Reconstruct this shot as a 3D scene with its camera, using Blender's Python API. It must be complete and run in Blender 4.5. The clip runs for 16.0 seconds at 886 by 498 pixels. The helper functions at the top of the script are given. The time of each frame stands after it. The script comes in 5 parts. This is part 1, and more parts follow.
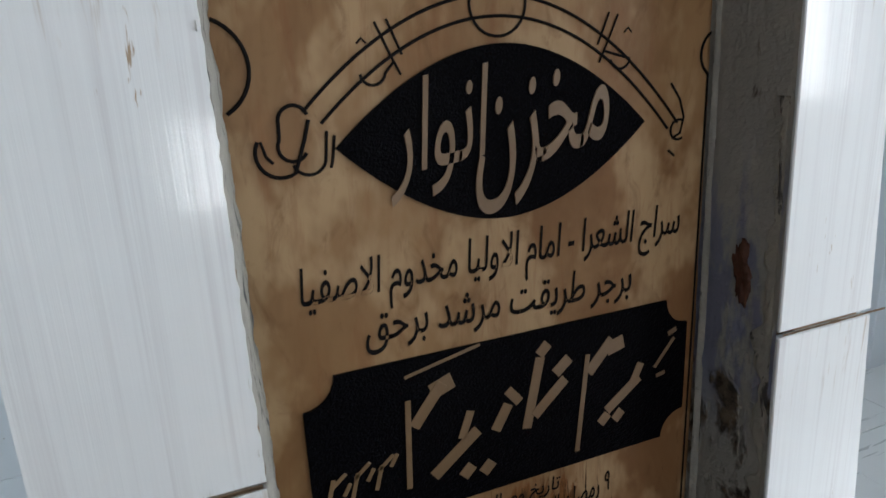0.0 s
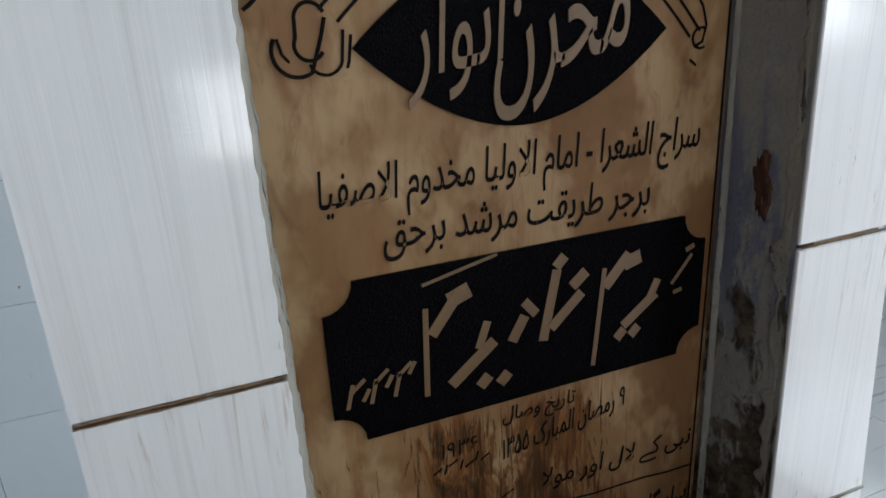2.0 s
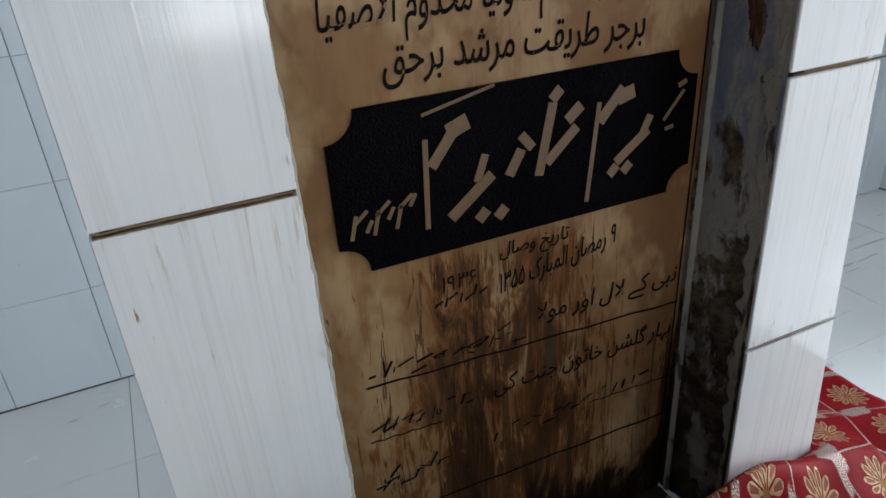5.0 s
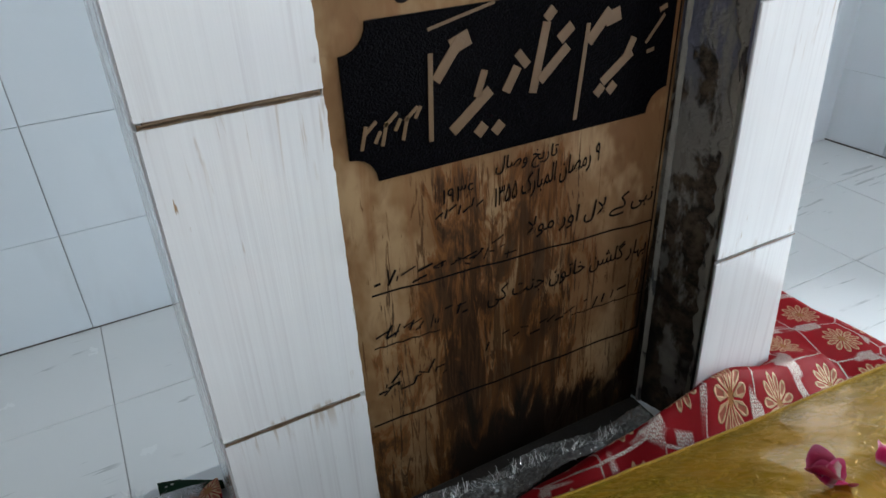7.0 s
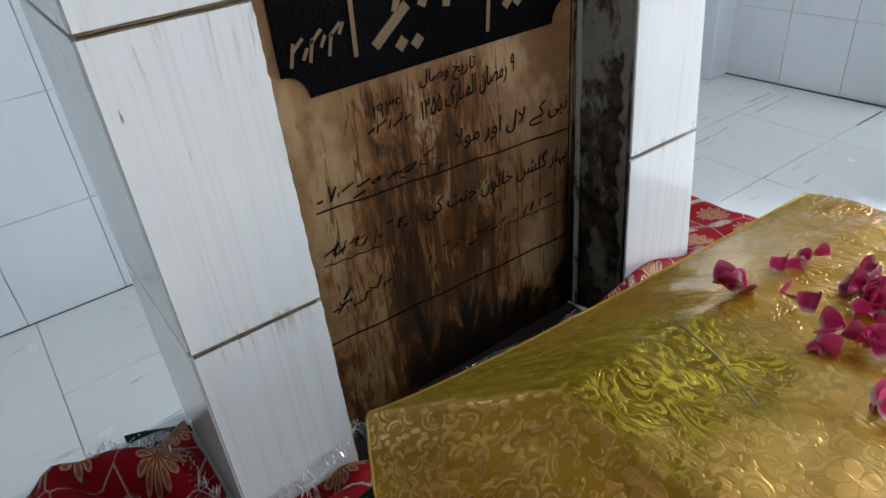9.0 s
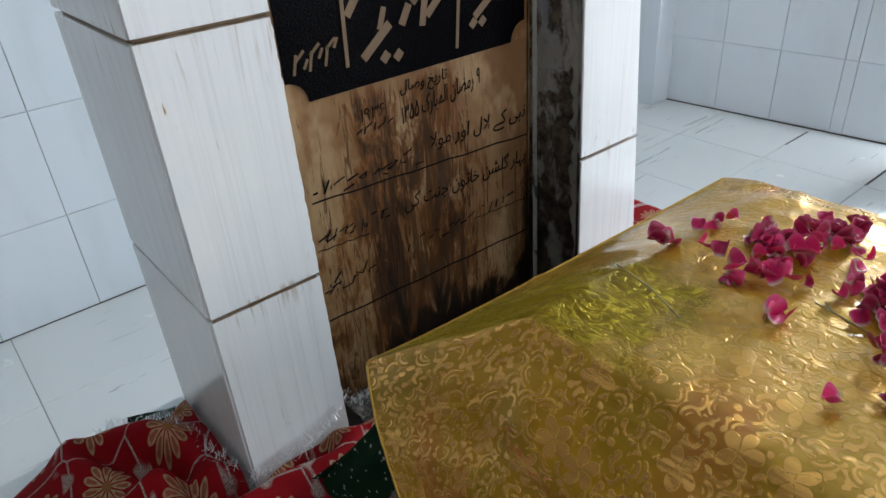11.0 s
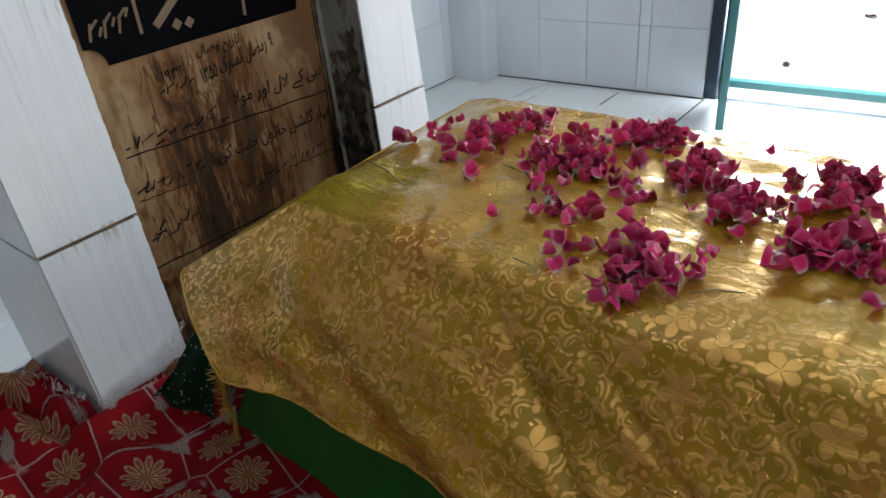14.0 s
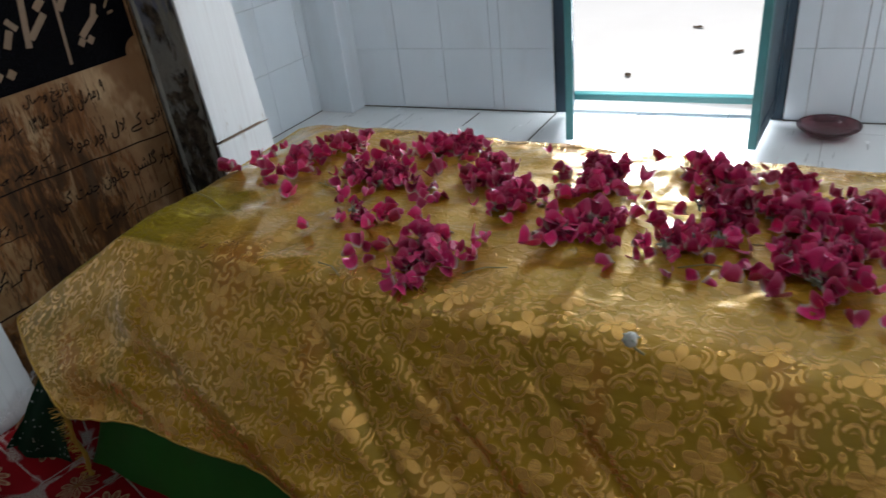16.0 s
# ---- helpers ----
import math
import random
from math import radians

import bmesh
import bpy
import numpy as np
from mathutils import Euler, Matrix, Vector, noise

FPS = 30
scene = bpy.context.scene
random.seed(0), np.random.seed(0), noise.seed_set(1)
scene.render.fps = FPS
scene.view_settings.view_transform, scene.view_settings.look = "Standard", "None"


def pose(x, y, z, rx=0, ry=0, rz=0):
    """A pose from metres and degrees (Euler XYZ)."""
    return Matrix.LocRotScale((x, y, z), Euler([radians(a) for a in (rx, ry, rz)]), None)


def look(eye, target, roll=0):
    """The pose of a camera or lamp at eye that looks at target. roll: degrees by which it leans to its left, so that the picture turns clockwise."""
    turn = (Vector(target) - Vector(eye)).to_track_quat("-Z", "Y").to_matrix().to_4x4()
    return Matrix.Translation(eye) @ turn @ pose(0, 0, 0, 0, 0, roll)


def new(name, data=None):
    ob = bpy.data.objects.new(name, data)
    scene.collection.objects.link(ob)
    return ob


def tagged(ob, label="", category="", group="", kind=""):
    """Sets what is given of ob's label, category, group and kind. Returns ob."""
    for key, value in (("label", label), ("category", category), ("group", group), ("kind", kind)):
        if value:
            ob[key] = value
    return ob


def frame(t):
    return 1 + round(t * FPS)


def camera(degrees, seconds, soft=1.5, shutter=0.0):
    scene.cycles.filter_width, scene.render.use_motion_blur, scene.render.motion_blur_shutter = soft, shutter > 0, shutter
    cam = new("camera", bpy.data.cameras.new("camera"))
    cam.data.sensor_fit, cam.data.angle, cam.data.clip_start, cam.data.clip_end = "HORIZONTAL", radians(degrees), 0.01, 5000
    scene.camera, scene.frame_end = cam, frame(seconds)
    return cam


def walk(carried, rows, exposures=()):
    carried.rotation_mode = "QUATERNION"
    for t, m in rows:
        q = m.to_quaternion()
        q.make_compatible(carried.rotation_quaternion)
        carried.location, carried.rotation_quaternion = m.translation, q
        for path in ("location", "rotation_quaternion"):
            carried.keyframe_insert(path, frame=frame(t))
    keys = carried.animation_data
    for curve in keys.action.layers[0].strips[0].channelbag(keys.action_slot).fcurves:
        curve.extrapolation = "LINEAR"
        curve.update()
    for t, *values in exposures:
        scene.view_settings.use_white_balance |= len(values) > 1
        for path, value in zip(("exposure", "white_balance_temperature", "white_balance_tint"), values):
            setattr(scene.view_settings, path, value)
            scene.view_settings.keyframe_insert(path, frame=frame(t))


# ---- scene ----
cam = camera(65.3, 16.0, shutter=0.4)
PATH = [
    (0, (0.104, -0.458, 1.418), (0.851, 1.309, 0.852), -2.6),
    (0.5, (0.106, -0.468, 1.402), (0.81, 1.307, 0.809), -3.1),
    (1, (0.1, -0.468, 1.392), (0.807, 1.298, 0.775), -3.1),
    (1.5, (0.1, -0.471, 1.386), (0.776, 1.301, 0.751), -3.2),
    (2, (0.095, -0.47, 1.374), (0.781, 1.282, 0.697), -3.1),
    (2.5, (0.092, -0.473, 1.365), (0.784, 1.258, 0.64), -3.3),
    (3, (0.083, -0.474, 1.356), (0.777, 1.245, 0.607), -3.2),
    (3.5, (0.083, -0.483, 1.342), (0.771, 1.22, 0.551), -3.5),
    (4, (0.076, -0.485, 1.327), (0.757, 1.191, 0.472), -3.9),
    (6.5, (0.006, -0.524, 1.305), (0.743, 1.042, 0.302), -3.0),
    (7, (-0.02, -0.535, 1.292), (0.757, 0.992, 0.261), -2.5),
    (7.5, (-0.03, -0.552, 1.285), (0.79, 0.942, 0.238), -3.7),
    (8, (-0.038, -0.574, 1.274), (0.857, 0.871, 0.219), -4.0),
    (8.5, (-0.053, -0.587, 1.257), (0.861, 0.828, 0.181), -4.8),
    (9, (-0.076, -0.609, 1.245), (0.844, 0.796, 0.158), -5.6),
    (11.5, (-0.21, -0.732, 1.265), (0.881, 0.608, 0.258), -3.8),
    (12, (-0.226, -0.764, 1.26), (0.893, 0.551, 0.251), -4.0),
    (12.5, (-0.244, -0.815, 1.253), (0.888, 0.485, 0.238), -5.5),
    (13, (-0.255, -0.868, 1.242), (0.916, 0.389, 0.219), -5.8),
    (13.5, (-0.249, -0.919, 1.238), (0.986, 0.267, 0.203), -5.9),
    (14, (-0.252, -0.958, 1.237), (1.03, 0.175, 0.201), -5.7),
    (14.5, (-0.255, -0.984, 1.24), (1.06, 0.123, 0.216), -6.2),
    (15, (-0.259, -1.017, 1.243), (1.105, 0.037, 0.23), -6.1),
    (15.5, (-0.259, -1.047, 1.243), (1.151, -0.041, 0.242), -6.6),
    (16, (-0.266, -1.09, 1.245), (1.211, -0.174, 0.254), -7.1),
]
EXPOSURES = [(0, -0.24), (4, -0.24), (6.5, -0.02), (9, 0.12), (12, 0.24), (14, 0.03), (15, -0.22), (16, -0.38)]
walk(cam, [(t, look(eye, target, roll)) for t, eye, target, roll in PATH], EXPOSURES)

# ---- world, sun and large lights ----
world = bpy.data.worlds.new("sky")
world.use_nodes = True
scene.world = world
wt = world.node_tree
sky = wt.nodes.new("ShaderNodeTexSky")
sky.sky_type = "NISHITA"
sky.sun_disc = False
SUN_ELEVATION, SUN_AZIMUTH = radians(66), radians(80)
sky.sun_elevation, sky.sun_rotation = SUN_ELEVATION, SUN_AZIMUTH
wt.links.new(sky.outputs[0], wt.nodes["Background"].inputs["Color"])
wt.nodes["Background"].inputs["Strength"].default_value = 0.12

sun = new("sun", bpy.data.lights.new("sun", "SUN"))
sun.data.energy, sun.data.angle, sun.data.color = 4.5, radians(0.6), (1.0, 0.95, 0.88)
sun_way = Vector((math.sin(SUN_AZIMUTH) * math.cos(SUN_ELEVATION), math.cos(SUN_AZIMUTH) * math.cos(SUN_ELEVATION), math.sin(SUN_ELEVATION)))
sun.matrix_world = look(sun_way * 20, (0, 0, 0))


def opening_light(name, eye, target, width, height, watts, colour):
    lamp = new(name, bpy.data.lights.new(name, "AREA"))
    lamp.data.shape, lamp.data.size, lamp.data.size_y = "RECTANGLE", width, height
    lamp.data.energy, lamp.data.color = watts, colour
    lamp.matrix_world = look(eye, target)
    return lamp


opening_light("daylight_east_door", (3.24, -0.4, 1.15), (0, -0.15, 0.9), 0.9, 1.8, 135, (0.86, 0.94, 1.0))
opening_light("daylight_south_door", (0.70, -3.54, 0.60), (0.70, 0, 0.60), 0.9, 0.98, 25, (0.93, 0.96, 1.0))
# fill lamp in an added, unseen opening; brightens the left wall and floor
opening_light("added_fill_southwest", (-1.45, -3.54, 1.5), (-0.6, 0.5, 0.9), 1.0, 1.1, 14, (0.88, 0.94, 1.0))
# fill lamp in an added opening out of view, for light from the south-east
opening_light("added_fill_southeast", (3.39, -2.49, 1.55), (0.4, 0.05, 0.8), 0.9, 1.0, 36, (0.92, 0.96, 1.0))

# ---- materials ----


class Mat:
    """A node material with short ways to add the nodes that it needs."""

    def __init__(self, name, rough=0.5, metal=0.0, colour=(0.8, 0.8, 0.8)):
        self.m = bpy.data.materials.new(name)
        self.m.use_nodes = True
        self.t = self.m.node_tree
        self.b = self.t.nodes["Principled BSDF"]
        self.set("Roughness", rough)
        self.set("Metallic", metal)
        self.set("Base Color", (*colour, 1))
        self._co = None

    def feed(self, a, sock):
        if isinstance(a, bpy.types.NodeSocket):
            self.t.links.new(a, sock)
        else:
            sock.default_value = a

    def set(self, name, a):
        self.feed(a, self.b.inputs[name])

    def co(self, which="Object"):
        if self._co is None:
            self._co = self.t.nodes.new("ShaderNodeTexCoord")
        return self._co.outputs[which]

    def rand(self):
        return self.t.nodes.new("ShaderNodeObjectInfo").outputs["Random"]

    def island(self):
        return self.t.nodes.new("ShaderNodeNewGeometry").outputs["Random Per Island"]

    def map(self, vec, scale=(1, 1, 1), turn=(0, 0, 0), shift=(0, 0, 0)):
        n = self.t.nodes.new("ShaderNodeMapping")
        self.feed(vec, n.inputs["Vector"])
        self.feed(scale, n.inputs["Scale"])
        self.feed(tuple(radians(a) for a in turn), n.inputs["Rotation"])
        self.feed(shift, n.inputs["Location"])
        return n.outputs[0]

    def vec(self, op, a, b=(0, 0, 0)):
        n = self.t.nodes.new("ShaderNodeVectorMath")
        n.operation = op
        self.feed(a, n.inputs[0])
        if op != "LENGTH":
            self.feed(b, n.inputs[1])
        return n.outputs["Value"] if op in ("LENGTH", "DISTANCE", "DOT_PRODUCT") else n.outputs[0]

    def scatter(self, vec):
        """vec moved by the object's random number, so that alike pieces differ."""
        n = self.t.nodes.new("ShaderNodeVectorMath")
        n.operation = "MULTIPLY_ADD"
        self.feed((7.3, 11.9, 5.1), n.inputs[1])
        self.t.links.new(self.rand(), n.inputs[0])
        self.feed(vec, n.inputs[2])
        return n.outputs[0]

    def noise(self, vec, scale, detail=3.0, rough=0.55, twist=0.0):
        n = self.t.nodes.new("ShaderNodeTexNoise")
        self.feed(vec, n.inputs["Vector"])
        self.feed(scale, n.inputs["Scale"])
        self.feed(detail, n.inputs["Detail"])
        self.feed(rough, n.inputs["Roughness"])
        self.feed(twist, n.inputs["Distortion"])
        return n.outputs["Fac"]

    def cells(self, vec, scale=1.0, feature="F1", loose=1.0, flat=True):
        n = self.t.nodes.new("ShaderNodeTexVoronoi")
        n.voronoi_dimensions = "2D" if flat else "3D"
        n.feature = feature
        self.feed(vec, n.inputs["Vector"])
        self.feed(scale, n.inputs["Scale"])
        self.feed(loose, n.inputs["Randomness"])
        return n.outputs

    def math(self, op, a, b=0.0, c=0.0, clamp=False):
        n = self.t.nodes.new("ShaderNodeMath")
        n.operation, n.use_clamp = op, clamp
        self.feed(a, n.inputs[0])
        self.feed(b, n.inputs[1])
        self.feed(c, n.inputs[2])
        return n.outputs[0]

    def step(self, a, low, high):
        """0 below low, 1 above high, smooth between (or falling, where high < low)."""
        n = self.t.nodes.new("ShaderNodeMapRange")
        n.interpolation_type = "SMOOTHSTEP"
        self.feed(a, n.inputs["Value"])
        up = low < high
        self.feed(low if up else high, n.inputs["From Min"])
        self.feed(high if up else low, n.inputs["From Max"])
        self.feed(0.0 if up else 1.0, n.inputs["To Min"])
        self.feed(1.0 if up else 0.0, n.inputs["To Max"])
        return n.outputs[0]

    def xyz(self, vec):
        n = self.t.nodes.new("ShaderNodeSeparateXYZ")
        self.feed(vec, n.inputs[0])
        return n.outputs

    def mix(self, fac, a, b):
        n = self.t.nodes.new("ShaderNodeMix")
        n.data_type = "RGBA"
        self.feed(fac, n.inputs[0])
        for value, sock in ((a, n.inputs[6]), (b, n.inputs[7])):
            self.feed(value if isinstance(value, bpy.types.NodeSocket) else (*value, 1), sock)
        return n.outputs[2]

    def bump(self, height, depth, strength=1.0):
        n = self.t.nodes.new("ShaderNodeBump")
        self.feed(strength, n.inputs["Strength"])
        self.feed(depth, n.inputs["Distance"])
        self.feed(height, n.inputs["Height"])
        self.set("Normal", n.outputs[0])


def make_pillar_tile():
    """White glazed tile with soft vertical lilac streaks and brown specks."""
    k = Mat("streaked_white_tile", rough=0.12)
    p = k.scatter(k.co())
    fine = k.noise(k.map(p, (260, 260, 3)), 1.0, 2)
    broad = k.noise(k.map(p, (60, 60, 1.5)), 1.0, 3)
    streak = k.math("MULTIPLY", k.step(broad, 0.38, 0.7), k.step(fine, 0.35, 0.75))
    tone = k.mix(k.noise(p, 9.0, 3), (0.74, 0.765, 0.788), (0.815, 0.84, 0.86))
    tone = k.mix(k.math("MULTIPLY", streak, 0.5), tone, (0.57, 0.56, 0.585))
    dirt = k.step(k.noise(k.map(p, (75, 75, 14)), 1.0, 4, 0.7), 0.655, 0.71)
    dirt2 = k.step(k.noise(k.map(p, (9, 9, 2.0)), 1.0, 3), 0.5, 0.62)
    spot = k.math("MULTIPLY", dirt, dirt2)
    # brown drips that start at the joints
    world_p = k.co()
    wz = k.xyz(world_p)[2]
    runny = k.step(k.noise(k.map(world_p, (85, 85, 7)), 1.0, 4, 0.65, 0.6), 0.56, 0.68)
    below = 0.0
    for joint, reach in ((1.114, 0.11), (0.784, 0.04), (1.464, 0.06), (0.454, 0.02)):
        below = k.math("ADD", below, k.math("MULTIPLY", k.step(wz, joint - reach, joint), k.step(wz, joint + 0.012, joint + 0.004)))
    spot = k.math("MAXIMUM", spot, k.math("MULTIPLY", k.math("MULTIPLY", runny, below), 0.5))
    k.set("Base Color", k.mix(spot, tone, (0.36, 0.25, 0.15)))
    k.set("Roughness", k.math("ADD", 0.05, k.math("MULTIPLY", k.noise(k.map(p, (30, 30, 4)), 1, 3), 0.12)))
    k.bump(k.math("ADD", k.math("MULTIPLY", fine, 0.6), k.noise(k.map(p, (25, 25, 3)), 1, 2)), 0.0004, 0.55)
    return k.m


def make_wall_tile():
    """Plain pale glazed wall tile, a little uneven."""
    k = Mat("pale_wall_tile", rough=0.16)
    p = k.scatter(k.co())
    tone = k.mix(k.noise(p, 3.0, 3), (0.68, 0.75, 0.81), (0.76, 0.815, 0.86))
    speck = k.step(k.noise(p, 46.0, 2, 0.6), 0.77, 0.8)
    tone = k.mix(k.math("MULTIPLY", k.step(k.noise(k.map(p, (5, 5, 1.2)), 1, 4), 0.5, 0.75), 0.35), tone, (0.55, 0.58, 0.6))
    k.set("Base Color", k.mix(speck, tone, (0.3, 0.27, 0.24)))
    k.set("Roughness", k.math("ADD", 0.1, k.math("MULTIPLY", k.noise(p, 7, 3), 0.2)))
    k.bump(k.noise(p, 6.0, 2), 0.002, 0.25)
    return k.m


def make_floor_tile():
    """White glazed floor tile with short slanting grey veins."""
    k = Mat("veined_floor_tile", rough=0.14)
    p = k.scatter(k.co())
    q = k.map(p, (4.0, 44, 1), (0, 0, -14))
    vein = k.step(k.noise(q, 1.0, 3, 0.55, 0.5), 0.63, 0.66)
    patch = k.step(k.noise(k.map(p, shift=(3, 3, 3)), 5.0, 2), 0.47, 0.58)
    tone = k.mix(k.noise(p, 2.5, 3), (0.79, 0.82, 0.83), (0.855, 0.87, 0.88))
    tone = k.mix(k.math("MULTIPLY", vein, k.math("MULTIPLY", patch, 0.5)), tone, (0.34, 0.36, 0.37))
    k.set("Base Color", tone)
    k.set("Roughness", k.math("ADD", 0.12, k.math("MULTIPLY", k.noise(p, 8, 4), 0.22)))
    k.bump(k.noise(p, 9.0, 2), 0.001, 0.2)
    return k.m


def make_marble():
    """Yellowed marble; rusty brown runs stain its lower half."""
    k = Mat("stained_yellow_marble", rough=0.38)
    p = k.co()
    z = k.xyz(p)[2]
    x = k.xyz(p)[0]
    cloud = k.noise(k.map(p, (6, 6, 3)), 1.0, 5, 0.6, 0.6)
    tone = k.mix(k.step(cloud, 0.3, 0.7), (0.285, 0.17, 0.083), (0.175, 0.088, 0.037))
    pale = k.math("MULTIPLY", k.step(k.noise(k.map(p, (11, 11, 6), shift=(5, 0, 2)), 1.0, 4, 0.6), 0.46, 0.6), 0.9)
    tone = k.mix(pale, tone, (0.39, 0.262, 0.145))
    grain = k.noise(k.map(p, (42, 42, 20)), 1.0, 5, 0.65, 0.8)
    tone = k.mix(k.math("MULTIPLY", k.step(grain, 0.5, 0.74), 0.5), tone, (0.13, 0.058, 0.022))
    flush = k.step(k.noise(k.map(p, (34, 34, 4), shift=(0, 3, 1)), 1.0, 5, 0.65, 0.7), 0.5, 0.72)
    tone = k.mix(k.math("MULTIPLY", flush, 0.55), tone, (0.2, 0.085, 0.034))
    fade = k.step(k.noise(k.map(p, (7, 7, 4), shift=(1, 0, 6)), 1.0, 4, 0.6), 0.28, 0.6)
    wash = k.math("MULTIPLY", k.step(z, 0.98, 0.72), fade)
    tone = k.mix(k.math("MULTIPLY", wash, 0.35), tone, (0.16, 0.085, 0.03))
    # runs: narrow streaks that start at the dark panel and thicken downwards
    run = k.noise(k.map(p, (26, 26, 7.0)), 1.0, 5, 0.66, 1.1)
    wide = k.noise(k.map(p, (13, 13, 2.6), shift=(2.3, 0, 0)), 1.0, 4, 0.6, 0.6)
    down = k.step(z, 1.0, 0.5)
    mid = k.step(k.math("ABSOLUTE", k.math("SUBTRACT", x, 0.375)), 0.19, 0.05)
    # lower right edge darkened in the colour for shade as well as stains
    right = k.math("MULTIPLY", k.step(x, 0.612, 0.638), k.step(z, 0.85, 0.68))
    reach = k.math("ADD", k.math("ADD", k.math("MULTIPLY", down, 0.085), k.math("MULTIPLY", right, 0.16)), k.math("MULTIPLY", k.math("MULTIPLY", mid, k.step(z, 0.99, 0.95)), 0.115))
    amount = k.math("ADD", k.math("ADD", k.math("MULTIPLY", run, 0.66), k.math("MULTIPLY", wide, 0.34)), reach)
    runs = k.math("MULTIPLY", k.step(amount, 0.595, 0.64), k.step(z, 1.0, 0.965))
    tone = k.mix(k.math("MULTIPLY", runs, 0.82), tone, k.mix(k.step(amount, 0.62, 0.71), (0.17, 0.062, 0.013), (0.03, 0.011, 0.004)))
    drip = k.noise(k.map(p, (95, 95, 8)), 1.0, 5, 0.7, 1.6)
    drips = k.math("MULTIPLY", k.step(k.math("ADD", drip, k.math("MULTIPLY", reach, 0.9)), 0.63, 0.67), k.step(z, 0.99, 0.95))
    tone = k.mix(k.math("MULTIPLY", drips, 0.85), tone, k.mix(k.step(wide, 0.4, 0.62), (0.1, 0.04, 0.011), (0.025, 0.011, 0.005)))
    # near-black foot of the slab: soot plus painted shade, strongest to the right
    low = k.math("MULTIPLY", k.step(z, 0.65, 0.48), k.step(x, 0.2, 0.5))
    soot_and_shade = k.math("MULTIPLY", k.step(k.math("ADD", amount, k.math("MULTIPLY", low, 0.3)), 0.74, 0.86), k.step(z, 0.95, 0.8))
    tone = k.mix(k.math("MULTIPLY", soot_and_shade, 0.92), tone, (0.007, 0.005, 0.004))
    chip = k.step(k.noise(p, 150.0, 2, 0.6), 0.74, 0.78)
    k.set("Base Color", k.mix(k.math("MULTIPLY", chip, k.step(z, 1.0, 0.85)), tone, (0.05, 0.03, 0.02)))
    k.set("Roughness", k.math("ADD", 0.42, k.math("MULTIPLY", runs, 0.2)))
    k.set("Specular IOR Level", 0.16)
    k.bump(k.math("ADD", grain, runs), 0.0012, 0.3)
    return k.m


def make_black_fill():
    k = Mat("black_stippled_fill", rough=0.34)
    p = k.co()
    fine = k.noise(p, 420.0, 2, 0.6)
    k.set("Base Color", k.mix(k.step(fine, 0.45, 0.75), (0.001, 0.001, 0.0015), (0.005, 0.005, 0.008)))
    k.set("Specular IOR Level", 0.03)
    k.set("Roughness", k.math("ADD", 0.36, k.math("MULTIPLY", k.noise(p, 60.0, 2), 0.25)))
    k.bump(k.math("ADD", fine, k.noise(k.map(p, (1, 1, 2.0)), 170.0, 2)), 0.0022, 0.7)
    return k.m


def make_letter_stone():
    k = Mat("carved_letter_stone", rough=0.42)
    p = k.co()
    k.set("Base Color", k.mix(k.noise(p, 40.0, 4), (0.21, 0.132, 0.07), (0.13, 0.076, 0.038)))
    k.bump(k.noise(p, 150, 3), 0.001, 0.3)
    return k.m


def make_ink():
    k = Mat("black_letter_paint", rough=0.8)
    k.set("Specular IOR Level", 0.1)
    p = k.co()
    worn = k.step(k.noise(p, 130.0, 4, 0.65), 0.55, 0.75)
    k.set("Base Color", k.mix(k.math("MULTIPLY", worn, 0.5), (0.006, 0.005, 0.005), (0.06, 0.034, 0.016)))
    return k.m


def make_cement():
    """Old cement reveal: grey, with flaked blue and white paint, dark patches low down."""
    k = Mat("peeling_cement", rough=0.75)
    p = k.co()
    z = k.xyz(p)[2]
    big = k.noise(k.map(p, (18, 18, 9)), 1.0, 5, 0.6, 0.3)
    tone = k.mix(k.noise(p, 30.0, 4), (0.5, 0.485, 0.45), (0.33, 0.32, 0.3))
    blue = k.math("MULTIPLY", k.step(k.noise(k.map(p, (30, 30, 9), shift=(4, 1, 2)), 1.0, 4, 0.6), 0.44, 0.56), k.step(k.math("ABSOLUTE", k.math("SUBTRACT", z, 1.15)), 0.2, 0.06))
    tone = k.mix(k.math("MULTIPLY", blue, 0.8), tone, (0.2, 0.225, 0.36))
    flake = k.step(k.math("ADD", big, k.math("MULTIPLY", k.step(z, 1.15, 0.85), 0.21)), 0.6, 0.67)
    tone = k.mix(flake, tone, k.mix(k.step(k.noise(p, 45.0, 5, 0.7), 0.35, 0.65), (0.035, 0.028, 0.022), (0.2, 0.15, 0.105)))
    low_dark = k.math("MULTIPLY", k.step(z, 0.82, 0.62), k.step(k.noise(p, 12.0, 3), 0.3, 0.6))
    tone = k.mix(low_dark, tone, (0.012, 0.01, 0.009))
    flakes = k.math("MULTIPLY", k.step(k.noise(k.map(p, (26, 26, 10), shift=(9, 2, 5)), 1.0, 4, 0.7), 0.63, 0.65), k.step(z, 1.3, 1.0))
    k.set("Base Color", k.mix(k.math("MULTIPLY", flakes, 0.85), tone, (0.34, 0.32, 0.29)))
    k.bump(k.math("ADD", big, k.math("ADD", flake, k.noise(p, 200.0, 3))), 0.003, 0.7)
    return k.m


